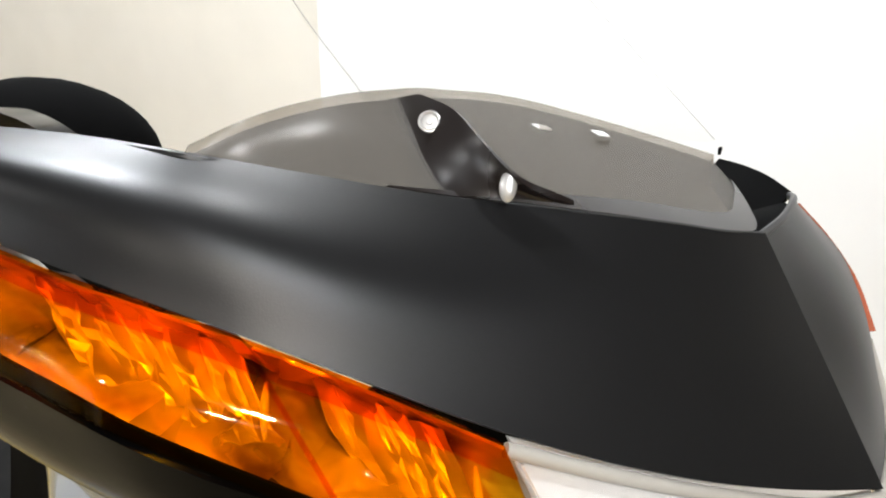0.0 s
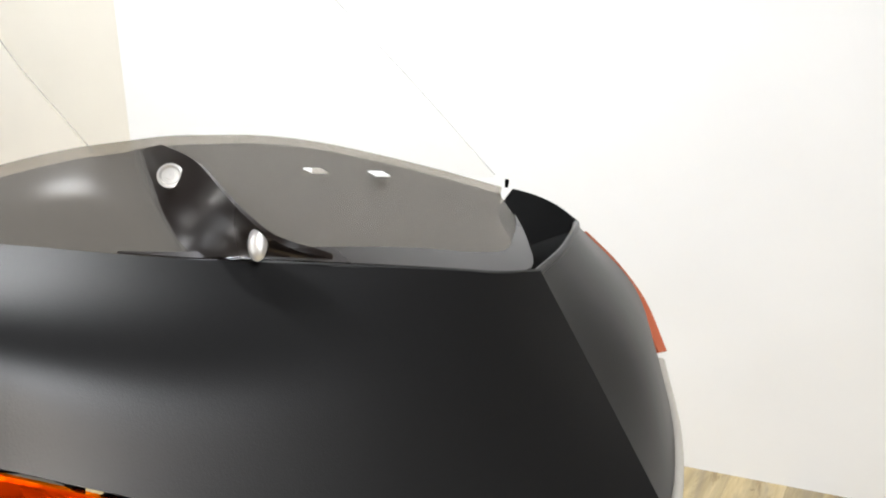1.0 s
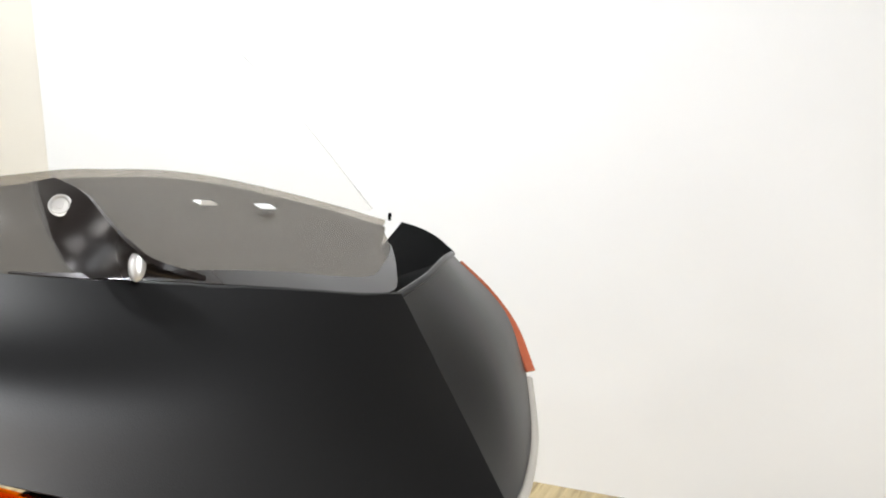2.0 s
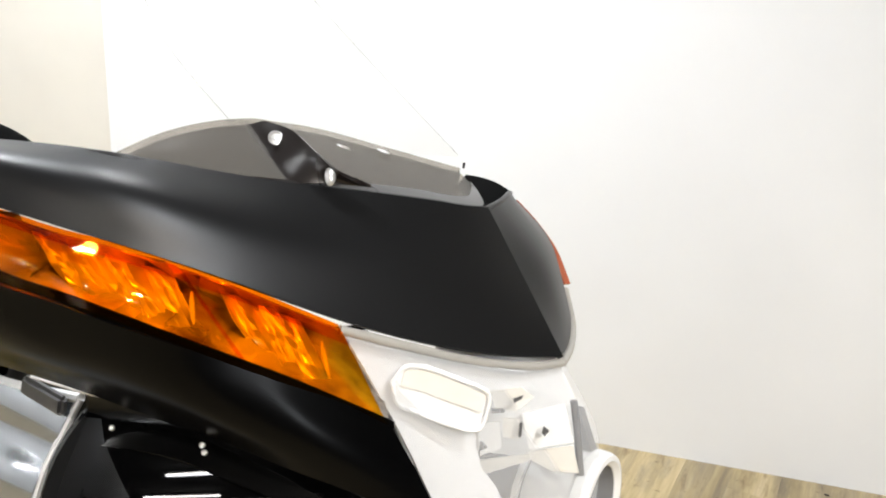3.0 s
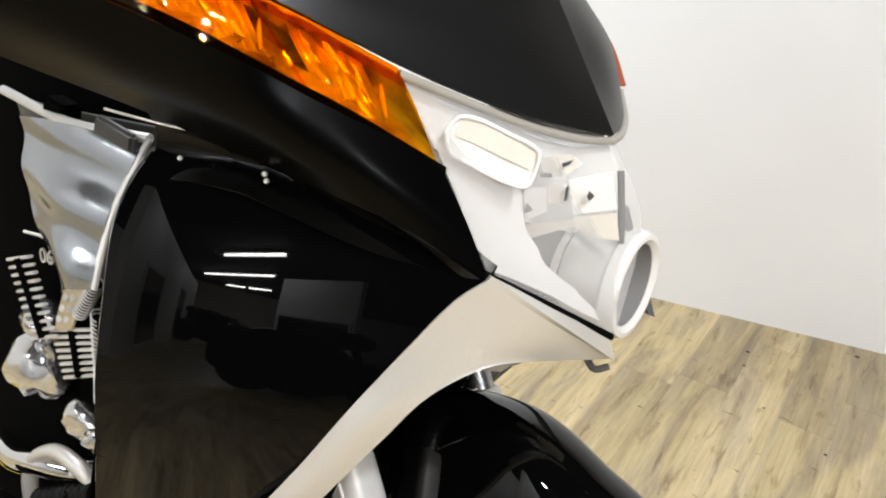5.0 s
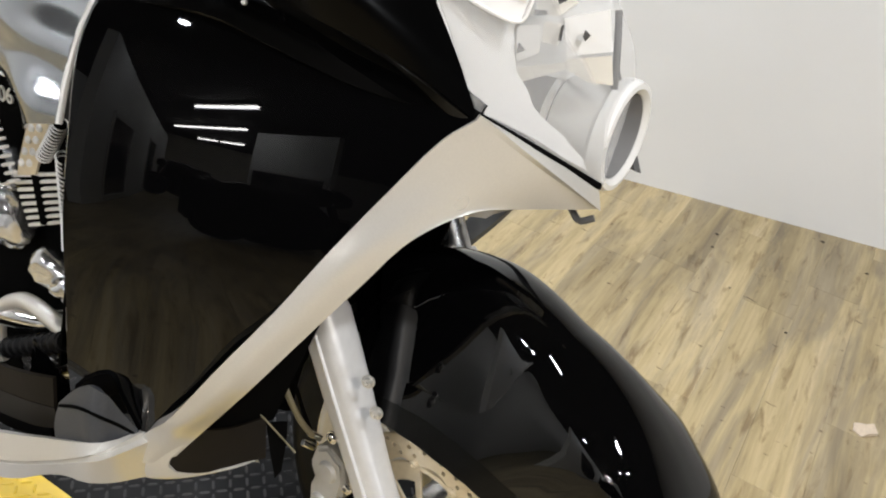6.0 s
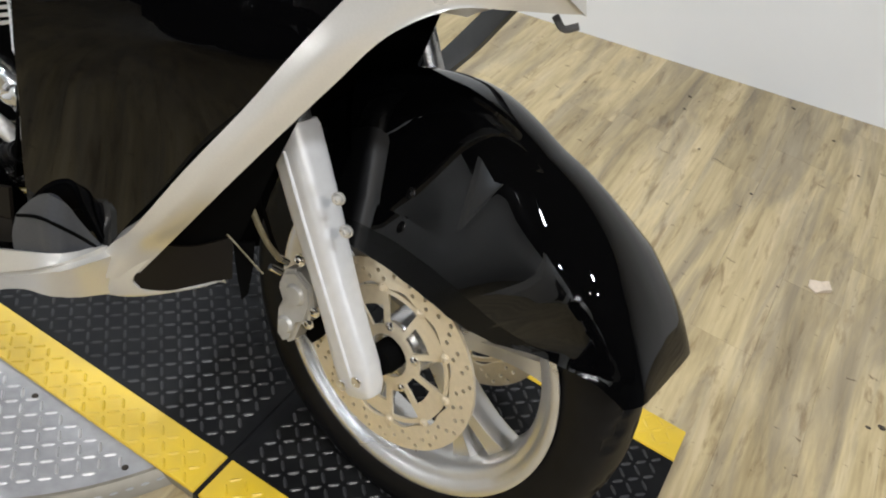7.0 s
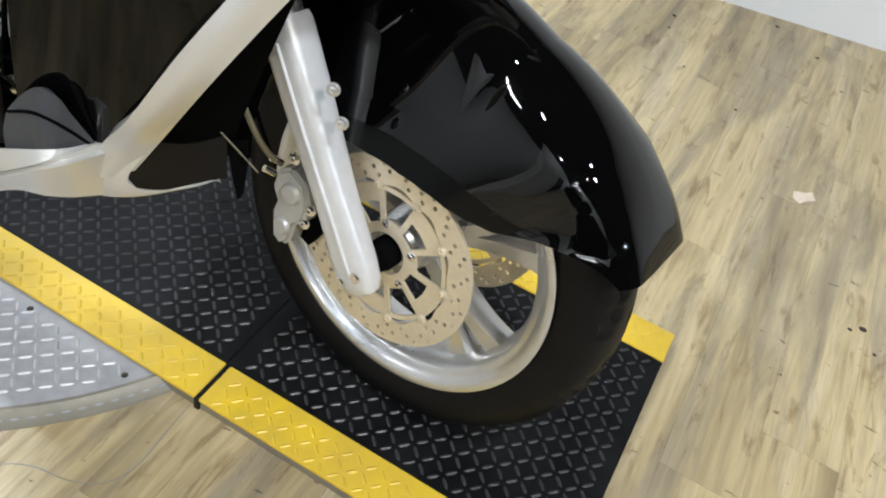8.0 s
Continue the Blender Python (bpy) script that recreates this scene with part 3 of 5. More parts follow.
BU = [(a + b) / 2 + np.array((0.006, -0.012 * min(1, 3 * (1 - k / 47)), -0.004)) for k, (a, b) in enumerate(zip(AM, CR))]
both("side_fairing", [AM, BU, CR], 0.004, GLOSS_DULLED, "gloss black side fairing", 48, 12, False)
# black rear edge of the lamp opening, forward corner
IN = CR + np.array([(-0.004, 0.05 * min(1, 2.5 * (1 - k / 47)) , -0.012) for k in range(48)])
both("under_lip", [CR, IN], 0.003, SATIN, "", 48, 4, False)
SHO = [(-0.388, -0.322, 0.968), (-0.358, -0.318, 0.978), (-0.268, -0.307, 0.988), (-0.212, -0.287, 0.975), (-0.13, -0.252, 0.955), (-0.031, -0.200, 0.945)]
SH = spline(SHO, 48)
IN_F = spline([p for p in IN if p[0] > -0.380], 48)
both("channel_panel", [IN_F, (IN_F + SH) / 2 + np.array((0, 0.02, 0)), SH], 0.003, CHANNEL, "black recessed channel", 48, 8, False)

# lower side panel
def panel_y(x, z):
    """Sideways place of the bulged lower panel."""
    u, v = max(-1.2, min(1.2, (x + 0.25) / 0.22)), max(-1.0, (z - 0.70) / 0.26)
    return -0.187 + 0.35 * x - PANEL_TILT * (0.955 - z) - PANEL_BULGE * (1 - max(0.0, v) ** 2) - PANEL_BOW * (1 - u * u) + (1.25 * max(0.0, min(0.12, 0.78 - z)) ** 2 + 0.30 * max(0.0, 0.66 - z))


PANEL_TILT, PANEL_BULGE, PANEL_BOW = 0.03, 0.038, 0.016
FRONT = [(-0.026, 0.949), (-0.048, 0.924), (-0.078, 0.868), (-0.112, 0.796), (-0.146, 0.706), (-0.188, 0.612), (-0.258, 0.486), (-0.322, 0.410), (-0.360, 0.345)]
REAR = [(-0.379, 1.001), (-0.393, 0.964), (-0.398, 0.918), (-0.390, 0.819), (-0.392, 0.701), (-0.437, 0.514), (-0.462, 0.395)]
fr = spline([(x, 0, z) for x, z in FRONT], 30)
re_ = spline([(x, 0, z) for x, z in REAR], 30)
g = []
for a, b in zip(fr, re_):
    row = []
    for k in range(26):
        q = b + (a - b) * k / 25
        # the top edge rises from the front corner along the shoulder
        q[2] += 0.022 * math.sin(math.pi * k / 25) * max(0.0, (q[2] - 0.8) / 0.15)
        row.append((q[0], panel_y(q[0], q[2]), q[2]))
    g.append(row)
part("lower_panel", shell([r[::-1] for r in g], 0.004), GLOSS, bike, "gloss black lower side panel")
part("panel_foot", shell(loft([[(-0.55, -0.300, 0.47), (-0.447, -0.296, 0.405), (-0.374, -0.282, 0.355)], [(-0.56, -0.31, 0.33), (-0.45, -0.312, 0.345), (-0.374, -0.288, 0.345)]], 14, 4), 0.003), GLOSS, bike, "")
# rounded rear flange of the panel
fl0 = [r[0] for r in g]
fl1 = [(x - 0.014, y + 0.008, z) for x, y, z in fl0]
fl2 = [(x - 0.020, y + 0.04, z) for x, y, z in fl0]
part("rear_flange", shell(loft([fl0, fl1, fl2][::-1], 30, 8), 0.003), GLOSS, bike, "")
# shoulder roll where the panel turns in at the top
sh0 = [r for r in g[0]]
sh2 = [(x, min(y + 0.03, -0.19), z + 0.014) for x, y, z in sh0]
sh1 = [(x, y + 0.008, z + 0.012) for x, y, z in sh0]
part("panel_shoulder", shell(loft([sh0, sh1, sh2], 30, 8), 0.003), GLOSS, bike, "")

# silver trim blade from the nose down to the belly
def blade(curves, name, thick, mat, label):
    return part(name, shell(loft(curves, 60, 10), thick), mat, bike, label)


E0 = [(-0.026, -0.206, 0.951), (-0.048, -0.224, 0.926), (-0.078, -0.252, 0.870), (-0.114, -0.281, 0.800), (-0.155, -0.306, 0.716), (-0.206, -0.326, 0.625), (-0.282, -0.320, 0.501), (-0.345, -0.296, 0.423), (-0.373, -0.295, 0.361)]
E2 = [(0.078, -0.078, 0.860), (0.062, -0.092, 0.857), (0.020, -0.135, 0.853), (-0.016, -0.190, 0.851), (-0.052, -0.238, 0.820), (-0.085, -0.261, 0.762), (-0.127, -0.284, 0.687), (-0.177, -0.302, 0.599), (-0.275, -0.277, 0.448), (-0.321, -0.269, 0.376)]
N0, N2 = spline(E0, 60), spline(E2, 60)
N1 = [a * 0.55 + b * 0.45 + np.array((0.003, -0.007, 0.001)) for a, b in zip(N0, N2)]
top_edge = spline([(-0.031, -0.201, 0.950), (0.02, -0.142, 0.918), (0.072, -0.084, 0.884)], 14)
blade([N0, N1, N2], "trim_blade", 0.012, SILVER, "silver painted trim blade")
nose = [[top_edge[k] * (1 - v) + (spline([N0[0], N1[0], N2[0]], 14)[k]) * v for v in np.linspace(0, 1, 5)] for k in range(14)]
part("blade_head", shell(nose, 0.006), SILVER, bike, "")
# seam between lamp cover and blade
rim_bar("lamp_seal", [(-0.034, -0.202, 0.955), (0.02, -0.144, 0.922), (0.074, -0.082, 0.886)], 0.0042, MATTE, bike, "black rubber seal", 20)
# hooked lower end and belly strip
HOOK_OUT = [(-0.351, -0.284, 0.413), (-0.385, -0.286, 0.346), (-0.384, -0.283, 0.328), (-0.367, -0.278, 0.323), (-0.342, -0.270, 0.328), (-0.310, -0.255, 0.340), (-0.280, -0.235, 0.354), (-0.257, -0.212, 0.363), (-0.240, -0.190, 0.373)]
HOOK_IN = [(-0.284, -0.276, 0.439), (-0.314, -0.278, 0.389), (-0.320, -0.276, 0.370), (-0.317, -0.272, 0.363), (-0.305, -0.264, 0.362), (-0.283, -0.248, 0.367), (-0.263, -0.233, 0.374), (-0.250, -0.210, 0.373), (-0.242, -0.190, 0.373)]
HOOK_IN = [tuple(np.array(b) + (np.array(a) - np.array(b)) * min(0.6, max(0.0, (k - 3) * 0.2))) for k, (a, b) in enumerate(zip(HOOK_OUT, HOOK_IN))]
HOOK_MID = [((a[0] + b[0]) / 2, (a[1] + b[1]) / 2 - 0.0007 * (8 - k), (a[2] + b[2]) / 2) for k, (a, b) in enumerate(zip(HOOK_OUT, HOOK_IN))]
part("belly_trim", shell(loft([HOOK_OUT, HOOK_MID, HOOK_IN], 40, 8), 0.008), SILVER, bike, "silver hooked belly trim")
part("belly_pan", shell(loft([[(-0.330, -0.275, 0.356), (-0.285, -0.245, 0.359), (-0.235, -0.180, 0.372)], [(-0.304, -0.280, 0.447), (-0.275, -0.220, 0.426), (-0.250, -0.170, 0.430)]], 20, 10), 0.004), BELLY, bike, "dull brown-black belly panel")
part("inner_wall", shell(loft([[(-0.332, -0.260, 0.402), (-0.292, -0.210, 0.406), (-0.245, -0.160, 0.423)], [(-0.275, -0.240, 0.531), (-0.233, -0.200, 0.552), (-0.206, -0.160, 0.566)], [(-0.191, -0.220, 0.673), (-0.183, -0.180, 0.678), (-0.187, -0.130, 0.675)]], 20, 10), 0.004), MATTE, bike, "matte black inner wall")
part("inner_wall", shell(loft([[(-0.52, 0.13, 0.14), (-0.43, 0.13, 0.15), (-0.31, 0.12, 0.26)], [(-0.52, 0.14, 0.58), (-0.36, 0.14, 0.58), (-0.20, 0.13, 0.58)], [(-0.50, 0.13, 0.82), (-0.36, 0.13, 0.82), (-0.14, 0.10, 0.84)]], 12, 10), 0.004), MATTE, bike, "matte black inner wall")
part("splash_flap", shell(loft([[(-0.249, -0.170, 0.421), (-0.235, -0.170, 0.370), (-0.222, -0.170, 0.336)], [(-0.222, -0.160, 0.432), (-0.219, -0.160, 0.394), (-0.220, -0.160, 0.343)]], 14, 6), 0.003), MATTE, bike, "thin black splash flap")
rim_bar("wheel_sensor_cable", [(-0.279, -0.190, 0.476), (-0.265, -0.180, 0.446), (-0.236, -0.170, 0.419), (-0.201, -0.160, 0.390)], 0.0013, HOSE, bike, "thin clear-sleeved sensor cable", 24)

# silver footboard rail with its black wing
rail_t = [(-0.72, -0.36, 0.27)] + [(-0.521, -0.349, 0.3529), (-0.458, -0.349, 0.385), (-0.4084, -0.349, 0.4093), (-0.3687, -0.3423, 0.4253), (-0.3604, -0.3157, 0.4162), (-0.3543, -0.299, 0.4107), (-0.3511, -0.291, 0.4059)]
rail_m = [(-0.72, -0.37, 0.22)] + [(-0.5176, -0.357, 0.313), (-0.4524, -0.357, 0.3549), (-0.4014, -0.357, 0.3896), (-0.3608, -0.3503, 0.4166), (-0.3522, -0.3237, 0.4158), (-0.3462, -0.307, 0.4153), (-0.3431, -0.299, 0.4131)]
rail_b = [(-0.72, -0.355, 0.17)] + [(-0.5456, -0.341, 0.2563), (-0.4761, -0.341, 0.3097), (-0.4336, -0.341, 0.3352), (-0.3938, -0.341, 0.3491), (-0.377, -0.321, 0.3412), (-0.3688, -0.301, 0.3321), (-0.3579, -0.2777, 0.3217)]
for line in (rail_t, rail_m, rail_b):
    line[-3:] = [(x, y + dy, z) for (x, y, z), dy in zip(line[-3:], (0.006, 0.016, 0.026))]
bm = shell(loft([rail_t, rail_m], 30, 6), 0.008)
shell(loft([rail_m, rail_b], 30, 6), 0.008, bm)
part("footboard_rail", bm, SILVER, bike, "silver footboard rail")
wing_b = [(-0.445, -0.345, 0.3882), (-0.4329, -0.345, 0.3945), (-0.4133, -0.345, 0.404), (-0.3921, -0.345, 0.4143), (-0.3751, -0.345, 0.4232), (-0.3708, -0.3303, 0.4177), (-0.3641, -0.3103, 0.4108), (-0.3584, -0.295, 0.4057), (-0.3552, -0.287, 0.4019)]
wing_t = [(-0.4515, -0.333, 0.4352), (-0.4384, -0.333, 0.4538), (-0.4198, -0.333, 0.4771), (-0.3987, -0.333, 0.4958), (-0.3827, -0.333, 0.4988), (-0.377, -0.3214, 0.4752), (-0.3678, -0.3055, 0.4431), (-0.3597, -0.2933, 0.419), (-0.3555, -0.2875, 0.4046)]
wing_m = [tuple((p + q) / 2 + np.array((0, -0.004, 0))) for p, q in zip(spline(wing_t, 12), spline(wing_b, 12))]
part("wing_guard", shell(loft([wing_t, wing_m, wing_b], 30, 10), 0.006), WING, bike, "satin dark grey wing guard")
rim_bar("wing_groove", [(x, y - 0.005, z) for x, y, z in [(-0.4389, -0.343, 0.448), (-0.4102, -0.343, 0.4622), (-0.3874, -0.343, 0.4688), (-0.3721, -0.3368, 0.4642), (-0.3657, -0.3182, 0.4457), (-0.358, -0.2996, 0.4245), (-0.3534, -0.2896, 0.4084)]], 0.0022, MATTE, bike, "", 24)

# headlamp
bm = bmesh.new()
RINGM = Matrix.Translation((-0.006, 0.0, 0.918)) @ pose(0, 0, 0, 0, -3, -4)
lathe(bm, [(0.0465, 0.012), (0.0475, 0.050), (0.050, 0.070), (0.056, 0.075), (0.062, 0.074), (0.0645, 0.068), (0.0645, 0.056), (0.060, 0.052), (0.058, 0.048), (0.058, 0.006), (0.054, -0.002), (0.050, -0.002)], 48, "x", RINGM)
hl = part("headlamp", bm, LAMP_RING, bike, "white headlamp bezel ring")
bm = bmesh.new()
lathe(bm, [(0.0, 0.030), (0.020, 0.029), (0.036, 0.025), (0.0465, 0.018)], 40, "x", RINGM)
part("projector_glass", bm, PROJ, hl, "grey projector glass")
bm = bmesh.new()
lathe(bm, [(0.049, 0.002), (0.051, -0.004), (0.050, -0.012), (0.050, -0.06), (0.048, -0.10), (0.030, -0.12), (0.0, -0.125)], 40, "x", RINGM)
part("projector_barrel", bm, PROJ, hl, "grey projector barrel")
bm = bmesh.new()
lathe(bm, [(0.0505, -0.014), (0.0535, -0.013), (0.0535, -0.006), (0.0505, -0.005)], 40, "x", RINGM)
part("barrel_band", bm, LAMP_RING, hl, "white retaining band")
bm = bmesh.new()
lathe(bm, [(0.0462, 0.016), (0.0470, 0.050), (0.0492, 0.069)], 48, "x", RINGM)
part("ring_liner", bm, PROJ, hl, "grey inner wall of the ring")
# inner housing: shell behind the clear cover
HT = [(-0.144, -0.234, 1.130), (-0.103, -0.175, 1.110), (-0.067, -0.112, 1.090), (-0.026, -0.046, 1.077), (-0.002, 0.0, 1.074)]
HM = [(-0.085, -0.215, 1.045), (-0.05, -0.165, 1.02), (0.0, -0.105, 1.005), (0.035, -0.05, 1.002), (0.046, 0.0, 1.0)]
HB = [(-0.031, -0.197, 0.952), (-0.005, -0.168, 0.938), (0.022, -0.138, 0.922), (0.050, -0.105, 0.902), (0.075, -0.078, 0.888)]
deep = lambda c, k: [np.array(p) + np.array((-0.014 - 0.03 * k * min(1, max(0, (p[0] + 0.06) / 0.06)), 0.016 + 0.05 * k * min(1, max(0, (p[0] + 0.06) / 0.06)), -0.003)) for p in c]
part("reflector_back", shell(loft([[(-0.12, -0.10, 1.115), (-0.05, -0.03, 1.085), (-0.02, 0.01, 1.075)], [(-0.10, -0.09, 1.04), (-0.03, -0.03, 1.03), (0.018, 0.01, 1.025)],
                                     [(-0.09, -0.075, 0.975), (-0.02, -0.02, 0.965), (0.025, 0.01, 0.962)]], 16, 12), 0.004), LAMP_WHITE, hl, "white reflector back")
# the housing wall stops short of the projector and runs on below it as a sill
hh = loft([deep(HT, 0.15), deep(HM, 0.45), deep(HB, 0.2)], 60, 24)
open_at = [float(np.interp(v / 23, [0, 0.16, 0.22, 0.45, 0.7, 0.86, 0.93, 1], [1, 1, 0.60, 0.40, 0.38, 0.50, 0.80, 1])) for v in range(24)]
cols = [spline(hh[:, v][:max(3, int(round(60 * open_at[v])))], 40) for v in range(24)]
part("lamp_housing", shell(np.array(cols).transpose(1, 0, 2), 0.003), LAMP_WHITE, hl, "white inner lamp housing")
lip_ = [cols[v][-1] for v in range(5, 22)]
rim_bar("housing_lip", lip_, 0.003, LAMP_WHITE, hl, "", 30)
# recessed slot and small brackets inside
slot = [(-0.099, -0.207, 1.084), (-0.091, -0.200, 1.099), (-0.077, -0.187, 1.099), (-0.050, -0.165, 1.088), (-0.026, -0.147, 1.076), (-0.025, -0.147, 1.056), (-0.029, -0.152, 1.039), (-0.048, -0.168, 1.042), (-0.078, -0.193, 1.056), (-0.092, -0.205, 1.064)]
rim_bar("slot_rim", slot + slot[:1], 0.0021, LAMP_WHITE, hl, "", 48)
bm = bmesh.new()
vv = [bm.verts.new(Vector(p) + Vector((-0.001, 0.0025, 0))) for p in slot]
bm.faces.new(vv)
for f in bmesh.ops.extrude_face_region(bm, geom=bm.faces[:])["geom"]:
    if isinstance(f, bmesh.types.BMVert):
        f.co += Vector((-0.003, 0.006, 0))
part("slot_floor", bm, LAMP_WHITE, hl, "white recessed slot floor")
# shade under the slot's upper edge, put in as a tan strip
part("slot_shade", shell(loft([[(-0.092, -0.1985, 1.096), (-0.078, -0.186, 1.096), (-0.050, -0.164, 1.085), (-0.028, -0.1465, 1.073)],
                                [(-0.0925, -0.2015, 1.080), (-0.0785, -0.1890, 1.076), (-0.0505, -0.1665, 1.064), (-0.0295, -0.1500, 1.056)]], 16, 4), 0.001), SLOT_TAN, hl, "tan strip in the slot")
# tan and grey facets, dark clips inside the lamp
for name, mat, outline in (
    ("facet", SLOT_TAN, [(-0.045, -0.095, 1.057), (-0.015, -0.088, 1.068), (-0.001, -0.085, 1.060), (-0.016, -0.092, 1.042), (-0.037, -0.095, 1.041)]),
    ("facet", SLOT_TAN, [(-0.026, -0.100, 1.035), (-0.009, -0.096, 1.037), (-0.006, -0.096, 1.016), (-0.023, -0.100, 1.015)]),
    ("facet", SLOT_TAN, [(-0.046, -0.098, 0.981), (0.004, -0.090, 1.001), (0.006, -0.088, 0.994), (-0.041, -0.096, 0.965)]),
    ("facet", SLOT_TAN, [(0.004, -0.090, 1.004), (0.045, -0.078, 1.019), (0.054, -0.074, 0.990), (0.029, -0.080, 0.986), (0.006, -0.088, 0.994)]),
    ("facet", LAMP_WHITE, [(-0.007, -0.098, 1.044), (0.032, -0.085, 1.062), (0.046, -0.082, 1.024), (0.005, -0.094, 1.008)]),
    ("facet", LAMP_WHITE, [(-0.048, -0.112, 1.025), (-0.027, -0.105, 1.032), (-0.022, -0.100, 1.004), (-0.043, -0.105, 0.989)]),
    ("clip", CLIP_GREY, [(-0.040, -0.118, 1.000), (-0.040, -0.118, 1.012), (-0.032, -0.116, 1.006)]),
    ("clip", CLIP_GREY, [(0.018, -0.102, 1.033), (0.019, -0.102, 1.040), (0.025, -0.100, 1.036), (0.021, -0.100, 1.029)]),
    ("clip", CLIP_GREY, [(-0.036, -0.108, 1.045), (-0.024, -0.105, 1.047), (-0.023, -0.105, 1.043), (-0.035, -0.108, 1.040)]),
    ("clip", CLIP_GREY, [(-0.016, -0.104, 1.060), (-0.006, -0.102, 1.066), (-0.008, -0.102, 1.061), (-0.014, -0.104, 1.056)]),
    ("clip", CLIP_GREY, [(-0.005, -0.106, 1.038), (-0.002, -0.106, 1.039), (-0.002, -0.104, 1.023), (-0.005, -0.104, 1.022)]),
):
    bm = bmesh.new()
    a = [bm.verts.new(p) for p in outline]
    b = [bm.verts.new(Vector(p) + Vector((-0.001, 0.004, -0.001))) for p in outline]
    bm.faces.new(a)
    bm.faces.new(b[::-1])
    for k in range(len(a)):
        bm.faces.new((a[k], a[(k + 1) % len(a)], b[(k + 1) % len(a)], b[k]))
    part(name, bm, mat, hl, "", False)
rim_bar("cover_post", [(0.034, -0.062, 1.060), (0.046, -0.066, 1.02), (0.054, -0.066, 0.985)], 0.004, PROJ, hl, "", 12)
# clear cover, both halves
for s in (1,):
    c3 = [HT, np.array(HM) + np.array((0.004, -0.004, 0)), HB]
    c3 = [np.array(c) * np.array((1, 1 if s == 1 else -0.95, 1)) for c in c3]
    part("clear_cover", shell(loft(c3 if s == 1 else c3[::-1], 30, 14), 0.0025), LAMP_CLEAR, hl, "clear lamp cover")
# the far half of the housing closes the view through the lamp
hf = loft([[(x - 0.03, -y * 0.6, z) for x, y, z in c] for c in ([(x, y, z - 0.03) for x, y, z in HM], HM, HT)], 24, 10)
part("far_cover", shell(hf, 0.003), HAZE, hl, "hazy far half of the lamp cover")
# gasket under the fairing edge
for s in (1, -1):
    gk = [(x + 0.003, y, z - 0.005) for x, y, z in (LOW[7:] if s == 1 else FB[::-1])]
    rim_bar("lamp_gasket", gk, 0.0046, TRIM_GREY, hl, "grey translucent gasket", 40, 10)
rim_bar("lower_clip", [(0.046, -0.062, 0.842), (0.060, -0.066, 0.834), (0.074, -0.062, 0.842)], 0.0042, CLIP_GREY, hl, "dark lower clip", 8)

# smoked instrument visor over the dash
VA = [(-0.345, -0.318, 1.262), (-0.328, -0.318, 1.268), (-0.31, -0.290, 1.262), (-0.286, -0.255, 1.257), (-0.246, -0.195, 1.248), (-0.215, -0.158, 1.246), (-0.185, -0.12, 1.243),
      (-0.150, -0.067, 1.237), (-0.131, -0.034, 1.232), (-0.123, 0, 1.230), (-0.147, 0.045, 1.234), (-0.188, 0.105, 1.239), (-0.238, 0.170, 1.244)]
VB = [(-0.360, -0.305, 1.266), (-0.348, -0.275, 1.282), (-0.343, -0.24, 1.292), (-0.338, -0.20, 1.299), (-0.335, -0.1675, 1.3015), (-0.36, -0.11, 1.299), (-0.385, -0.05, 1.2935),
      (-0.40, 0.03, 1.287), (-0.395, 0.09, 1.279), (-0.375, 0.145, 1.268), (-0.32, 0.185, 1.256), (-0.25, 0.195, 1.247)]
VA, VB = np.array([spline(VA, 61), spline(VB, 61)])
VM = [(a + c) / 2 + np.array((0.004, -0.003, 0.004)) * math.sin(math.pi * k / 60) for k, (a, c) in enumerate(zip(VA, VB))]
part("instrument_visor", shell(loft([VA, VM, VB], 61, 18), 0.003), SMOKE, bike, "smoked translucent instrument visor")
# added dark strip on the visor, for the dash front showing through it
seal = [[VA[k] + (np.array(VM[k]) - VA[k]) * f + np.array((0.0015, -0.001, 0.0015)) for f in np.linspace(0.0, 0.22 * math.sin(math.pi * (k - 12) / 42), 4)] for k in range(13, 54)]
part("dash_front_strip", shell(seal, 0.001), BRACKET, bike, "dark strip on the visor, put in for the dash front")
down = np.array((0, 0, -0.022))
part("dash", shell(loft([VA + down, np.array(VM) + down * 0.8, VB + down * 0.32], 61, 10), 0.004), DASH, bike, "matte grey dash")
part("cowl_lining", shell(loft([[(x, y * 0.985, z - 0.005) for x, y, z in TOP[6:]], [(-0.26, -0.05, 1.18), (-0.21, -0.02, 1.18), (-0.16, 0.0, 1.185), (-0.124, 0.0, 1.212)],
                                 [(-0.180, 0.211, 1.214), (-0.147, 0.127, 1.226), (-0.129, 0.06, 1.225), (-0.121, 0.002, 1.222)]], 30, 14), 0.003), MATTE, bike, "matte black cowl lining")
# white reflections in the visor, put in as two pale plates
for c in ((-0.311, -0.007, 1.272), (-0.281, 0.036, 1.270)):
    bm = bmesh.new()
    box(bm, (-0.0045, -0.016, -0.0006), (0.0045, 0.016, 0.0006), 0.0005, Matrix.Translation(c) @ pose(0, 0, 0, -8, 22, 12))
    part("visor_glint", bm, LAMP_WHITE, bike, "small pale plate in place of a visor reflection")

# bracket of the windshield: a moulded blade that bows outward and flares into the visor's foot, with its screw
BRK_L = [(-0.352, -0.146, 1.292), (-0.3248, -0.1611, 1.2809), (-0.290, -0.1775, 1.2694), (-0.2654, -0.1846, 1.2547), (-0.2534, -0.1854, 1.2458)]
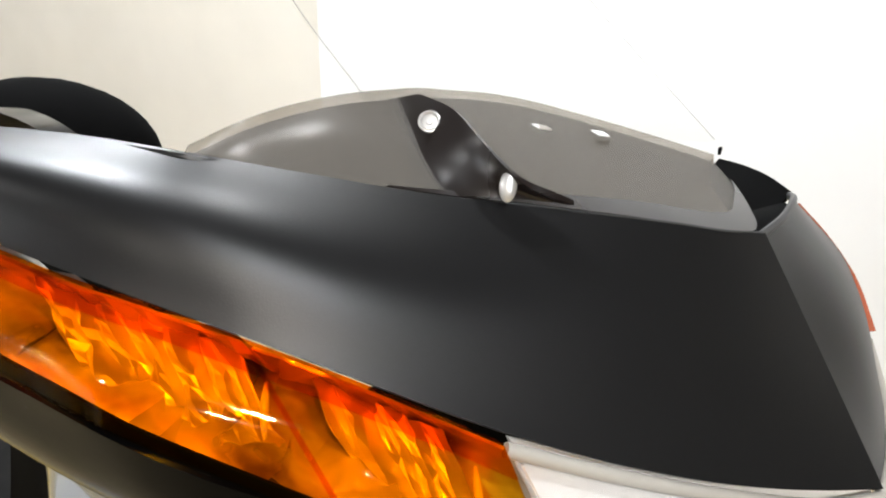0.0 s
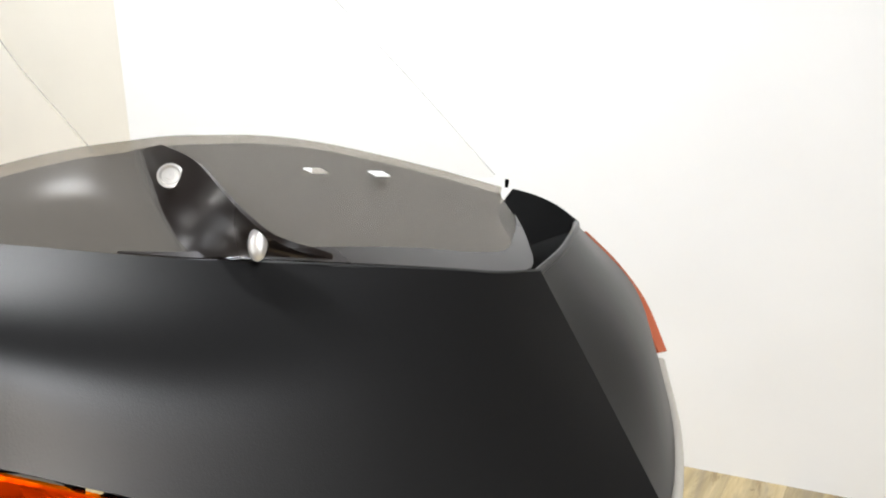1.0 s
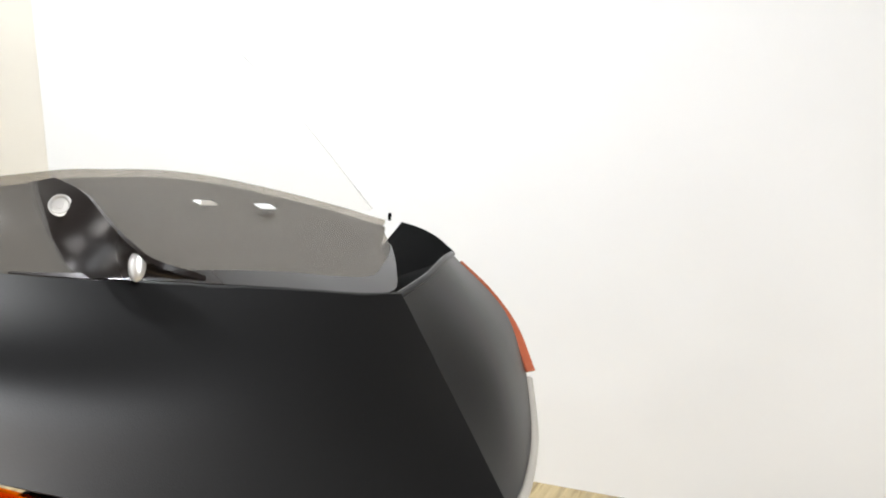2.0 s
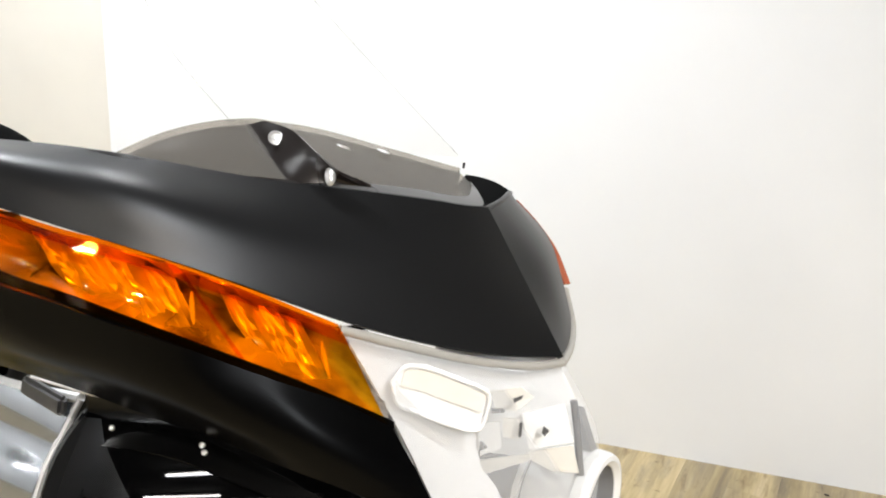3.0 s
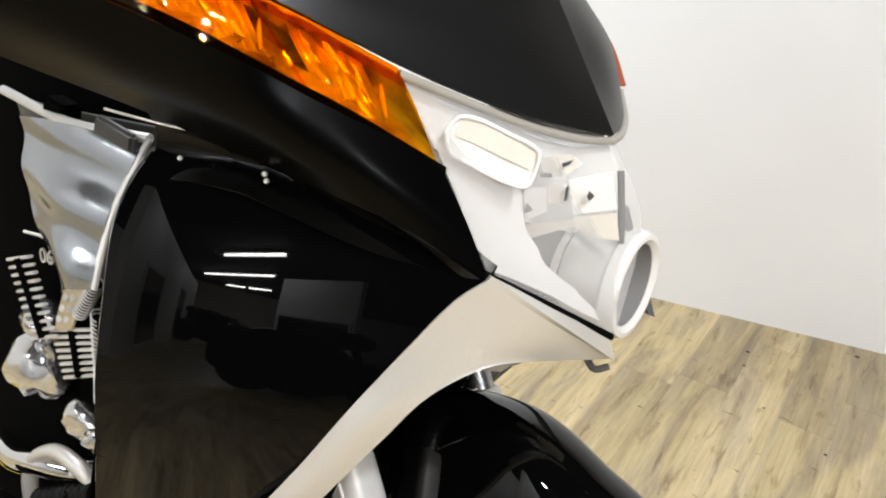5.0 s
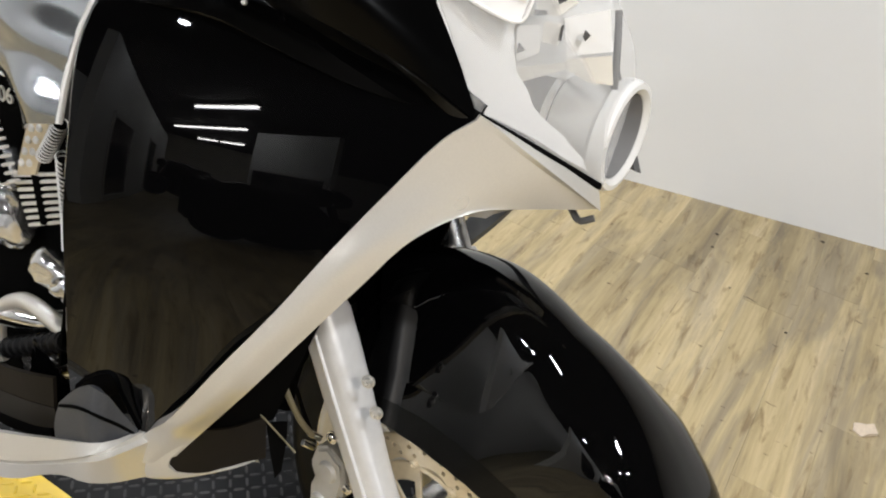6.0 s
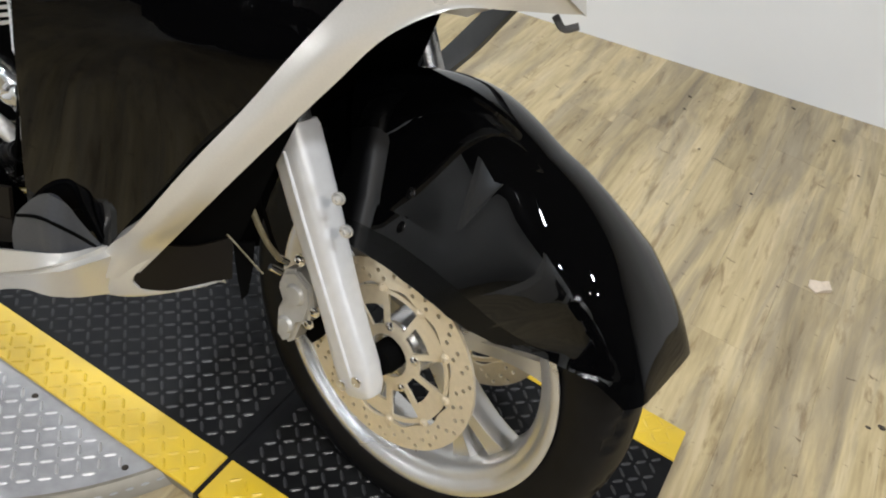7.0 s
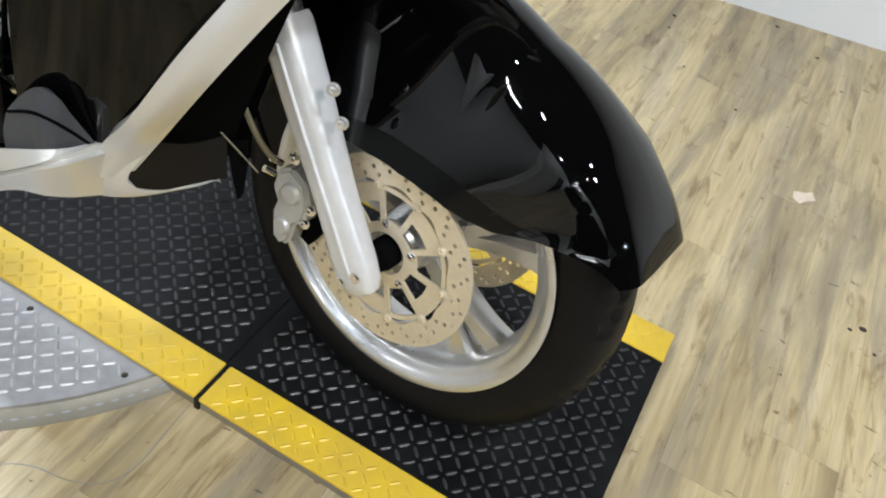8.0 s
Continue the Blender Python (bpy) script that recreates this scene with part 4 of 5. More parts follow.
BRK_M = [(-0.330, -0.150, 1.297), (-0.2954, -0.1652, 1.2889), (-0.2636, -0.176, 1.2768), (-0.2428, -0.1791, 1.2637), (-0.2272, -0.1762, 1.2529)]
BRK_R = [(-0.318, -0.150, 1.3005), (-0.2745, -0.1616, 1.2966), (-0.244, -0.1688, 1.2836), (-0.2262, -0.1685, 1.2724), (-0.2077, -0.1607, 1.2593), (-0.1884, -0.1369, 1.2495)]
toward = [0.0066, -0.0062, 0.0016]
brk_l, brk_m, brk_r = [spline(c, 30) + np.array(toward) for c in (BRK_L, BRK_M, BRK_R)]
brk_m = brk_m * 0.45 + (brk_l + brk_r) * 0.275
brk = part("shield_bracket", shell(loft([brk_l, brk_m, brk_r], 30, 18), 0.004), BRACKET, bike, "glossy black shield bracket")
bolt((-0.2810, -0.1752, 1.2882), (0.9, -1.1, 0.8), 0.0062, SILVER_BOLT, brk, "screw", "chrome screw", 0.2)

# lamp highlight on the bracket, modelled as a pale oval
bm = bmesh.new()
lathe(bm, [(0.0, 0.0032), (0.006, 0.0028), (0.0095, 0.0014), (0.011, 0.0)], 24, "z",
      Matrix.Translation((-0.2118, -0.1731, 1.2596)) @ Vector((0.62, -0.72, 0.36)).to_track_quat("Z", "Y").to_matrix().to_4x4() @ Matrix.Diagonal((0.5, 0.92, 0.9, 1)))
part("highlight_oval", bm, SILVER_BOLT, brk, "pale oval standing in for the bracket's highlight")

# tall clear windshield
WB = [(-0.318, -0.20, 1.299), (-0.300, -0.12, 1.303), (-0.285, -0.05, 1.294), (-0.250, 0.03, 1.276), (-0.209, 0.100, 1.274)]
WM = [(-0.395, -0.212, 1.365), (-0.385, -0.11, 1.385), (-0.372, 0.0, 1.395), (-0.362, 0.09, 1.385), (-0.36, 0.169, 1.351)]
WT = [(-0.455, -0.195, 1.418), (-0.50, -0.10, 1.485), (-0.51, 0.0, 1.51), (-0.505, 0.08, 1.505), (-0.50, 0.135, 1.470)]
shield = part("windshield", shell(loft([WB, WM, WT], 48, 16), 0.003), SHIELD, bike, "tall clear windshield")
for a in (0, -1):
    rim_bar("shield_edge", [WB[a], WM[a], WT[a]], 0.0005, HAZE, shield, "polished clear edge", 30)
bm = bmesh.new()
lathe(bm, [(0.0, 0.002), (0.0015, 0.0018), (0.002, 0.0), (0.0015, -0.006), (0.0, -0.006)], 12, "z", Matrix.Translation((-0.244, 0.193, 1.254)))
part("shield_pin", bm, MATTE, bike, "small black shield pin")

# mirror pod behind the fairing
bm = bmesh.new()
pm = pose(-0.678, -0.26, 1.202, 0, 0, 25)
rows = []
for i in range(17):
    a = math.pi * i / 16
    rows.append([pm @ Vector((0.108 * math.cos(a) * math.cos(t), 0.07 * math.sin(t), 0.061 * math.sin(a) * math.cos(t))) for t in np.linspace(-1.45, 1.45, 15)])
part("mirror_housing", shell(rows, 0.003), MATTE, bike, "black rounded mirror housing")
bm = bmesh.new()
vs_ = [bm.verts.new(pm @ Vector((0.082 * math.cos(math.pi * i / 16) + 0.022, -0.085 - 0.006 * math.sin(math.pi * i / 16), 0.047 * math.sin(math.pi * i / 16)))) for i in range(17)]
bm.faces.new(vs_)
for f in bmesh.ops.extrude_face_region(bm, geom=bm.faces[:])["geom"]:
    if isinstance(f, bmesh.types.BMVert):
        f.co += pm.to_3x3() @ Vector((0, 0.03, 0))
part("mirror_glass", bm, MIRROR, bike, "dark mirror glass")

# ---------- front wheel ----------
WH = pose(0, 0, 0, 0, 0, STEER) @ Matrix.Translation((0, 0, 0.318))
prof = [(0.238, -0.046), (0.246, -0.052), (0.256, -0.057), (0.272, -0.0625), (0.290, -0.065), (0.305, -0.062), (0.316, -0.055), (0.3235, -0.045), (0.3285, -0.034),
        (0.3315, -0.022), (0.333, -0.011), (0.3335, 0.0)]
prof = prof + [(r, -o) for r, o in prof[-2::-1]]
bm = bmesh.new()
SEG = 360
rows = []
inv = BASE.inverted()
for k in range(SEG):
    a = 2 * math.pi * k / SEG
    row = []
    for r, o in prof:
        if abs(o) < 0.047 and r > 0.32:
            # sweeping tread grooves
            ph = (a * 14 / (2 * math.pi) + 15.0 * abs(o) + (0.5 if o > 0 else 0)) % 1.0
            if ph < 0.15 and abs(o) > 0.006:
                r -= 0.006
        p = WH @ Vector((r * math.cos(a), o, r * math.sin(a)))
        w = BASE @ p
        if w.z < 0.0312:
            w.z = 0.0312
            p = inv @ w
        row.append(p)
    rows.append(row)
grid(bm, rows, close_u=True)
wheel = part("front_tyre", bm, RUBBER, bike, "black rubber front tyre")
bm = bmesh.new()
lathe(bm, [(0.249, -0.0565), (0.253, -0.0585), (0.253, -0.061), (0.247, -0.0625), (0.240, -0.0605), (0.233, -0.054), (0.228, -0.050), (0.222, -0.049), (0.217, -0.044), (0.213, -0.036),
           (0.209, -0.020), (0.208, 0.0), (0.209, 0.020), (0.217, 0.044), (0.228, 0.050), (0.240, 0.0605), (0.247, 0.0625), (0.253, 0.0585), (0.249, 0.0565)], 120, "y", WH)
part("wheel_rim", bm, RIM, wheel, "silver painted wheel rim")
bm = bmesh.new()
lathe(bm, [(0.018, -0.088), (0.040, -0.086), (0.046, -0.080), (0.048, -0.05), (0.050, 0.0), (0.048, 0.05), (0.046, 0.080), (0.018, 0.088)], 40, "y", WH)
part("wheel_hub", bm, RIM, wheel)
for k in range(5):
    a0 = radians(-42 + 72 * k)
    for d in (-1, 1):
        bm = bmesh.new()
        rows = []
        for i in range(9):
            r = 0.043 + (0.214 - 0.043) * i / 8
            a = a0 + d * (0.05 + 0.13 * (i / 8) ** 1.3)
            wd = 0.016 - 0.003 * math.sin(math.pi * i / 8) + 0.010 * (i / 8) ** 6
            tx, tz = -math.sin(a), math.cos(a)
            cx, cz = r * math.cos(a), r * math.sin(a)
            hy = 0.026 - 0.006 * i / 8
            ring = [(-wd, -hy * 0.6), (-wd * 0.7, -hy), (wd * 0.7, -hy), (wd, -hy * 0.6), (wd, hy * 0.6), (wd * 0.7, hy), (-wd * 0.7, hy), (-wd, hy * 0.6)]
            rows.append([WH @ Vector((cx + u * tx, v, cz + u * tz)) for u, v in ring])
        vs_ = grid(bm, rows, close_v=True)
        part("spoke", bm, RIM, wheel)


def flat_plate(loops, y0, y1, m):
    """A plate in the wheel's plane from closed loops of (x, z): the first is the outline, the others are holes."""
    bm = bmesh.new()
    edges = []
    for lp in loops:
        vs = [bm.verts.new((x, y0, z)) for x, z in lp]
        edges += [bm.edges.new((vs[i], vs[(i + 1) % len(vs)])) for i in range(len(vs))]
    bmesh.ops.triangle_fill(bm, use_beauty=True, use_dissolve=False, edges=edges)
    ex = bmesh.ops.extrude_face_region(bm, geom=bm.faces[:])
    for v in ex["geom"]:
        if isinstance(v, bmesh.types.BMVert):
            v.co.y = y1
    bmesh.ops.transform(bm, matrix=m, verts=bm.verts)
    return bm


def circle(r, n, cx=0.0, cz=0.0, a0=0.0):
    return [(cx + r * math.cos(a0 + 2 * math.pi * k / n), cz + r * math.sin(a0 + 2 * math.pi * k / n)) for k in range(n)]


def polar_window(a0, a1, r0, r1, n=5):
    up = [(r1 * math.cos(a0 + (a1 - a0) * k / n), r1 * math.sin(a0 + (a1 - a0) * k / n)) for k in range(n + 1)]
    dn = [(r0 * math.cos(a1 - (a1 - a0) * 0.9 * k / n - (a1 - a0) * 0.05), r0 * math.sin(a1 - (a1 - a0) * 0.9 * k / n - (a1 - a0) * 0.05)) for k in range(n + 1)]
    return up + dn


for s in (-1, 1):
    holes = []
    for k in range(30):
        for j, r in enumerate((0.122, 0.133, 0.1425)):
            if (k + j) % 3 != 2 or j == 1:
                a = 2 * math.pi * (k + 0.33 * j) / 30
                holes.append(circle(0.0036, 8, r * math.cos(a), r * math.sin(a)))
    scal = [((0.1122 + 0.0028 * math.cos(12 * 2 * math.pi * k / 96)) * math.cos(2 * math.pi * k / 96),
             (0.1122 + 0.0028 * math.cos(12 * 2 * math.pi * k / 96)) * math.sin(2 * math.pi * k / 96)) for k in range(96)]
    disc = part("brake_disc", flat_plate([circle(0.150, 120), scal] + holes, s * 0.0985, s * 0.1035, WH), STEEL, wheel, "drilled tan-grey steel brake disc", False)
    wins = []
    for k in range(10):
        a = 2 * math.pi * k / 10
        wins.append(polar_window(a + 0.05, a + 0.56, 0.048, 0.080) if k % 2 else polar_window(a + 0.045, a + 0.57, 0.056, 0.1005))
    part("disc_carrier", flat_plate([circle(0.1075, 80), circle(0.034, 40)] + wins, s * 0.0975, s * 0.1015, WH), STEEL, wheel, "", False)
    for k in range(10):
        a = 2 * math.pi * (k + 0.02) / 10
        bolt(WH @ Vector((0.1085 * math.cos(a), s * 0.1035, 0.1085 * math.sin(a))), WH.to_3x3() @ Vector((0, s, 0)), 0.0062, STEEL, wheel, "disc_bobbin")
    for k in range(5):
        a = 2 * math.pi * (k + 0.4) / 5
        bolt(WH @ Vector((0.050 * math.cos(a), s * 0.1015, 0.050 * math.sin(a))), WH.to_3x3() @ Vector((0, s, 0)), 0.0055, CHROME, wheel, "disc_bolt")
    bm = bmesh.new()
    lathe(bm, [(0.010, s * 0.125), (0.021, s * 0.122), (0.024, s * 0.110), (0.024, s * 0.09)], 32, "y", WH)
    part("hub_seal", bm, MATTE, wheel, "black hub seal")

# ---------- fork ----------
def section(c, ax, half_w, half_d, n=20, power=3.0):
    """An oblong with rounded corners round c; ax: wheel-frame forward direction of the width."""
    out = []
    for k in range(n):
        a = 2 * math.pi * k / n
        u = math.copysign(abs(math.cos(a)) ** (2 / power), math.cos(a)) * half_w
        v = math.copysign(abs(math.sin(a)) ** (2 / power), math.sin(a)) * half_d
        out.append(WH @ (Vector(c) + Vector(ax) * u + Vector((0, v, 0))))
    return out


for s in (-1, 1):
    y = 0.143 * s
    d = Vector((-0.545, 0, 0.838))
    ax = Vector((0.838, 0, 0.545))
    foot = Vector((-0.004, y, -0.030))
    rows = []
    for t, hw, hd in ((-0.022, 0.014, 0.010), (-0.016, 0.026, 0.016), (0.0, 0.033, 0.019), (0.03, 0.034, 0.021), (0.08, 0.031, 0.022), (0.14, 0.029, 0.024), (0.20, 0.0295, 0.026),
                      (0.26, 0.031, 0.028), (0.32, 0.031, 0.029), (0.36, 0.031, 0.029), (0.37, 0.028, 0.027)):
        rows.append(section(foot + d * t, ax, hw, hd, 28, 3.4))
    bm = bmesh.new()
    vs_ = grid(bm, rows, close_v=True)
    bm.faces.new(vs_[0])
    bm.faces.new(vs_[-1])
    leg = part("fork_slider", bm, FORK, bike, "grey cast aluminium fork slider")
    # raised rib down the middle of the outer face
    rib = [WH @ (foot + d * t + Vector((0, s * off, 0)) + ax * 0.004) for t, off in ((0.01, 0.0205), (0.12, 0.0245), (0.24, 0.0285), (0.34, 0.030))]
    rim_bar("casting_rib", rib, 0.0028, FORK, leg, "", 20)
    rows = []
    for t, r in ((0.36, 0.026), (0.55, 0.026), (0.80, 0.026)):
        rows.append(section(foot + d * t, ax, r, r, 24, 2.0))
    bm = bmesh.new()
    grid(bm, rows, close_v=True)
    part("fork_tube", bm, FORK_TUBE, bike, "brushed fork tube")
    for t, u in ((0.012, 0.014), (0.004, -0.018)):
        bolt(WH @ (foot + d * t + ax * u + Vector((0, s * 0.0215, 0))), WH.to_3x3() @ Vector((0, s, 0)), 0.0068, CHROME, leg, "pinch_bolt", "steel pinch bolt", 0.35)
    # caliper behind the leg
    cal = Matrix.Translation((0, 0, 0))
    pts_ = [(-0.118, 0.066), (-0.150, 0.078), (-0.172, 0.062), (-0.178, 0.030), (-0.166, 0.012), (-0.172, -0.012), (-0.166, -0.052), (-0.146, -0.062), (-0.132, -0.045), (-0.126, -0.010), (-0.112, 0.004), (-0.108, 0.036)]
    bm = flat_plate([pts_], s * 0.120, s * 0.154, WH)
    bmesh.ops.bevel(bm, geom=[e for e in bm.edges if len(e.link_faces) == 2 and e.calc_face_angle(0) > 0.9], offset=0.006, segments=3, affect="EDGES")
    caliper = part("brake_caliper", bm, CALIPER, bike, "grey cast brake caliper")
    for u, v, r in ((-0.140, 0.040, 0.017), (-0.148, -0.022, 0.014)):
        bm = bmesh.new()
        lathe(bm, [(0.0, s * 0.160), (r * 0.8, s * 0.1595), (r, s * 0.156), (r * 1.05, s * 0.150)], 24, "y", WH @ Matrix.Translation((u, 0, v)))
        part("piston_cap", bm, CALIPER, caliper)
    bm = flat_plate([[(-0.105, 0.050), (-0.125, 0.07), (-0.15, 0.06), (-0.16, 0.01), (-0.15, -0.05), (-0.12, -0.06), (-0.10, -0.02)]], s * 0.085, s * 0.120, WH)
    part("caliper_body", bm, MATTE, caliper, "dark caliper body")
    for u, v in ((-0.118, 0.088), (-0.150, 0.092), (-0.115, 0.0), (-0.108, 0.028)):
        bolt(WH @ Vector((u, s * 0.146, v)), WH.to_3x3() @ Vector((0.1, s, 0.1)), 0.0075, CHROME, caliper, "caliper_bolt")
    for u, v in ((-0.186, 0.055), (-0.196, 0.03)):
        bm = bmesh.new()
        tube(bm, [WH @ Vector((u, s * 0.128, v)), WH @ Vector((u - 0.010, s * 0.142, v + 0.010))], 0.0055, 12, 3)
        part("hose_fitting", bm, CHROME, caliper)

# brake hose
rim_bar("brake_hose", [WH @ Vector(p) for p in ((-0.190, -0.14, 0.062), (-0.212, -0.15, 0.085), (-0.235, -0.16, 0.125), (-0.265, -0.16, 0.165), (-0.285, -0.13, 0.23))], 0.0045, HOSE, bike, "clear-sleeved brake hose", 30)
rim_bar("brake_hose", [WH @ Vector(p) for p in ((-0.196, -0.13, 0.045), (-0.222, -0.14, 0.10), (-0.25, -0.14, 0.15), (-0.29, -0.10, 0.21))], 0.003, MATTE, bike, "black sensor cable", 30)

# ---------- fender ----------
def fender_edge(th):
    return float(np.interp(th, [25.5, 27.5, 31, 38, 44, 52, 61, 75, 90, 110, 125, 132], [0.357, 0.349, 0.331, 0.268, 0.205, 0.175, 0.160, 0.149, 0.146, 0.156, 0.174, 0.186]))


SECTION = spline([(0, 0, 0), (0.27, 0.035, 0), (0.46, 0.17, 0), (0.74, 0.58, 0), (1, 1, 0)], 61)
TIP_SECTION = spline([(0, 0, 0), (0.35, 0.012, 0), (0.66, 0.04, 0), (0.79, 0.11, 0), (0.87, 0.34, 0), (0.94, 0.68, 0), (1, 1, 0)], 61)


def fender_point(th, q, out=0.0):
    """A point of the fender: th round the wheel, q from -1 to 1 across."""
    a = radians(th)
    re = fender_edge(th)
    crest = float(np.interp(th, [26, 32, 50, 132], [0.370, 0.368, 0.364, 0.361]))
    w = float(np.interp(th, [25, 30, 36, 45, 62, 132], [0.087, 0.093, 0.100, 0.107, 0.114, 0.117]))
    f = float(np.interp(th, [27, 50, 78], [1, 0.85, 0]))
    u, d = [float(np.interp(abs(q) * 60, range(61), SECTION[:, c] * (1 - f) + TIP_SECTION[:, c] * f)) for c in (0, 1)]
    r = crest + (re - crest) * d + out * 0.6
    return WH @ Vector((r * math.cos(a), math.copysign(w * u + out * 0.8, q), r * math.sin(a)))


def fender_row(th):
    return [fender_point(th, k / 16) for k in range(-16, 17)]


ths = list(np.linspace(26.4, 50, 24)) + list(np.linspace(52, 132, 36))
fender = part("front_fender", shell([fender_row(t) for t in ths], 0.004), GLOSS_BRIGHT, bike, "gloss black front fender")
# matte skirt along the lower edge
for s in (-1, 1):
    rows = [[fender_point(t, s * q, 0.0012) for q in np.linspace(1.0, 0.87, 5)] for t in np.linspace(40, 130, 30)]
    part("fender_skirt", shell(rows if s < 0 else [r[::-1] for r in rows], 0.003), CHANNEL, fender, "satin black fender skirt")
# raised crown cover on top
rows = []
for t in np.linspace(73, 122, 34):
    e = min(1, max(0, (t - 73) / 24))
    lift = 0.022 * e * e * (3 - 2 * e)
    row = []
    for k in range(-12, 13):
        p = fender_point(t, 0.78 * k / 12, 0.0015)
        out = (WH.inverted() @ p)
        k2 = 1 - (abs(k) / 12) ** 2.5
        rad = math.hypot(out.x, out.z)
        row.append(WH @ Vector((out.x * (1 + lift * k2 / rad), out.y, out.z * (1 + lift * k2 / rad))))
    rows.append(row)
part("crown_cover", shell(rows, 0.002), GLOSS_BRIGHT, fender, "gloss black fender crown cover")
for u, v in ((-0.094, 0.521), (-0.114, 0.560)):
    bolt((u, -0.154, v), (0.2, -1, 0.1), 0.0072, SILVER_BOLT, fender, "fender_bolt", "polished fender bolt", 0.8)

# ---------- steering head and inner structure behind the fender ----------
part("inner_fairing", shell(loft([[(-0.36, -0.25, 0.62), (-0.25, -0.22, 0.80), (-0.10, -0.12, 0.90), (0.02, -0.02, 0.88)],
                                  [(-0.40, -0.05, 0.60), (-0.30, -0.04, 0.78), (-0.12, 0.0, 0.88), (0.02, 0.02, 0.87)],
                                  [(-0.36, 0.25, 0.62), (-0.25, 0.22, 0.80), (-0.10, 0.12, 0.90), (0.02, 0.06, 0.88)]], 24, 12), 0.004), MATTE, bike, "matte black inner fairing")
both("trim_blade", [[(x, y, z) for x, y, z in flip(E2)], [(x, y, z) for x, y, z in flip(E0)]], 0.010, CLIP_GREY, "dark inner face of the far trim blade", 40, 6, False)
part("radiator_shroud", shell(loft([[(-0.44, -0.30, 0.95), (-0.47, -0.30, 0.70), (-0.50, -0.30, 0.45)], [(-0.46, 0.0, 0.98), (-0.50, 0.0, 0.70), (-0.52, 0.0, 0.42)],
                                    [(-0.44, 0.30, 0.95), (-0.47, 0.30, 0.70), (-0.50, 0.30, 0.45)]], 16, 12), 0.004), MATTE, bike, "matte black shroud behind the panels")

# ---------- engine side behind the panel ----------
eng = bike
# clear heat shield
hs_r = [(-0.409, -0.297, 1.006), (-0.420, -0.310, 0.966), (-0.426, -0.325, 0.929), (-0.430, -0.338, 0.880), (-0.431, -0.348, 0.834)]
hs_l = [(-0.675, -0.270, 0.965), (-0.647, -0.285, 0.911), (-0.615, -0.300, 0.871), (-0.561, -0.312, 0.839), (-0.508, -0.330, 0.797)]
hs_m = [((a[0] + b[0]) / 2, (a[1] + b[1]) / 2 - 0.016, (a[2] + b[2]) / 2 + 0.006) for a, b in zip(hs_l, hs_r)]
g = []
for row in zip(*[spline(c, 40) for c in (hs_l, hs_m, hs_r)]):
    line = spline([tuple(p) for p in row], 24)
    # two soft waves pressed into the sheet
    g.append([(x, y - 0.0034 * math.sin(2 * math.pi * (z - 0.955 - 0.01 * math.sin(9 * x)) / 0.066), z) for x, y, z in line])
part("heat_shield", shell([list(r) for r in zip(*g)], 0.003), POLISHED, eng, "bright polished heat shield")
rim_bar("shield_edge", hs_r, 0.0042, FIN, eng, "bright polished shield edge", 30)
rim_bar("shield_edge", [(-0.70, -0.28, 0.992), hs_m[0], hs_r[0]], 0.006, FIN, eng, "", 24)
part("cylinder_cover", shell(loft([[(-0.80, -0.20, 0.95), (-0.74, -0.20, 0.84), (-0.64, -0.19, 0.73)], [(-0.66, -0.255, 0.98), (-0.62, -0.26, 0.87), (-0.58, -0.245, 0.76)],
                                     [(-0.44, -0.20, 0.99), (-0.48, -0.21, 0.88), (-0.53, -0.20, 0.74)]], 20, 14), 0.01), CLIP_GREY, eng, "dull dark cylinder cover")
# drilled bracket plate
outline = [(-0.594, 0.800), (-0.563, 0.808), (-0.560, 0.790), (-0.598, 0.684), (-0.634, 0.670), (-0.630, 0.690)]
bm = flat_plate([outline], -0.257, -0.253, Matrix.Identity(4))
plate = part("drilled_plate", bm, STEEL, eng, "tan-grey drilled steel plate", False)
for k in range(6):
    for u in (0, 1):
        bolt((-0.5863 - 0.0073 * k + 0.0153 * u, -0.2575, 0.786 - 0.0187 * k + 0.005 * u), (0, -1, 0.3), 0.0042, FIN, plate, "rivet")
badge_line = [(-0.690, 0.800), (-0.640, 0.806), (-0.609, 0.797), (-0.607, 0.780), (-0.638, 0.760), (-0.662, 0.778)]
bm = flat_plate([badge_line], -0.262, -0.258, Matrix.Identity(4))
badge = part("number_plate", bm, MATTE, eng, "black plate with a raised number", False)
rim_bar("plate_edge", [(x, -0.2625, z) for x, z in badge_line[:4]], 0.0022, FIN, badge, "bright plate edge", 24)
letters = bpy.data.curves.new("lettering", "FONT")
letters.body, letters.size, letters.extrude = "06", 0.029, 0.0012
letters.materials.append(FIN)
text = new("lettering", letters)
text.parent = badge
text.matrix_parent_inverse = Matrix.Identity(4)
text.matrix_local = pose(-0.653, -0.2635, 0.769, 90, -8, 0)


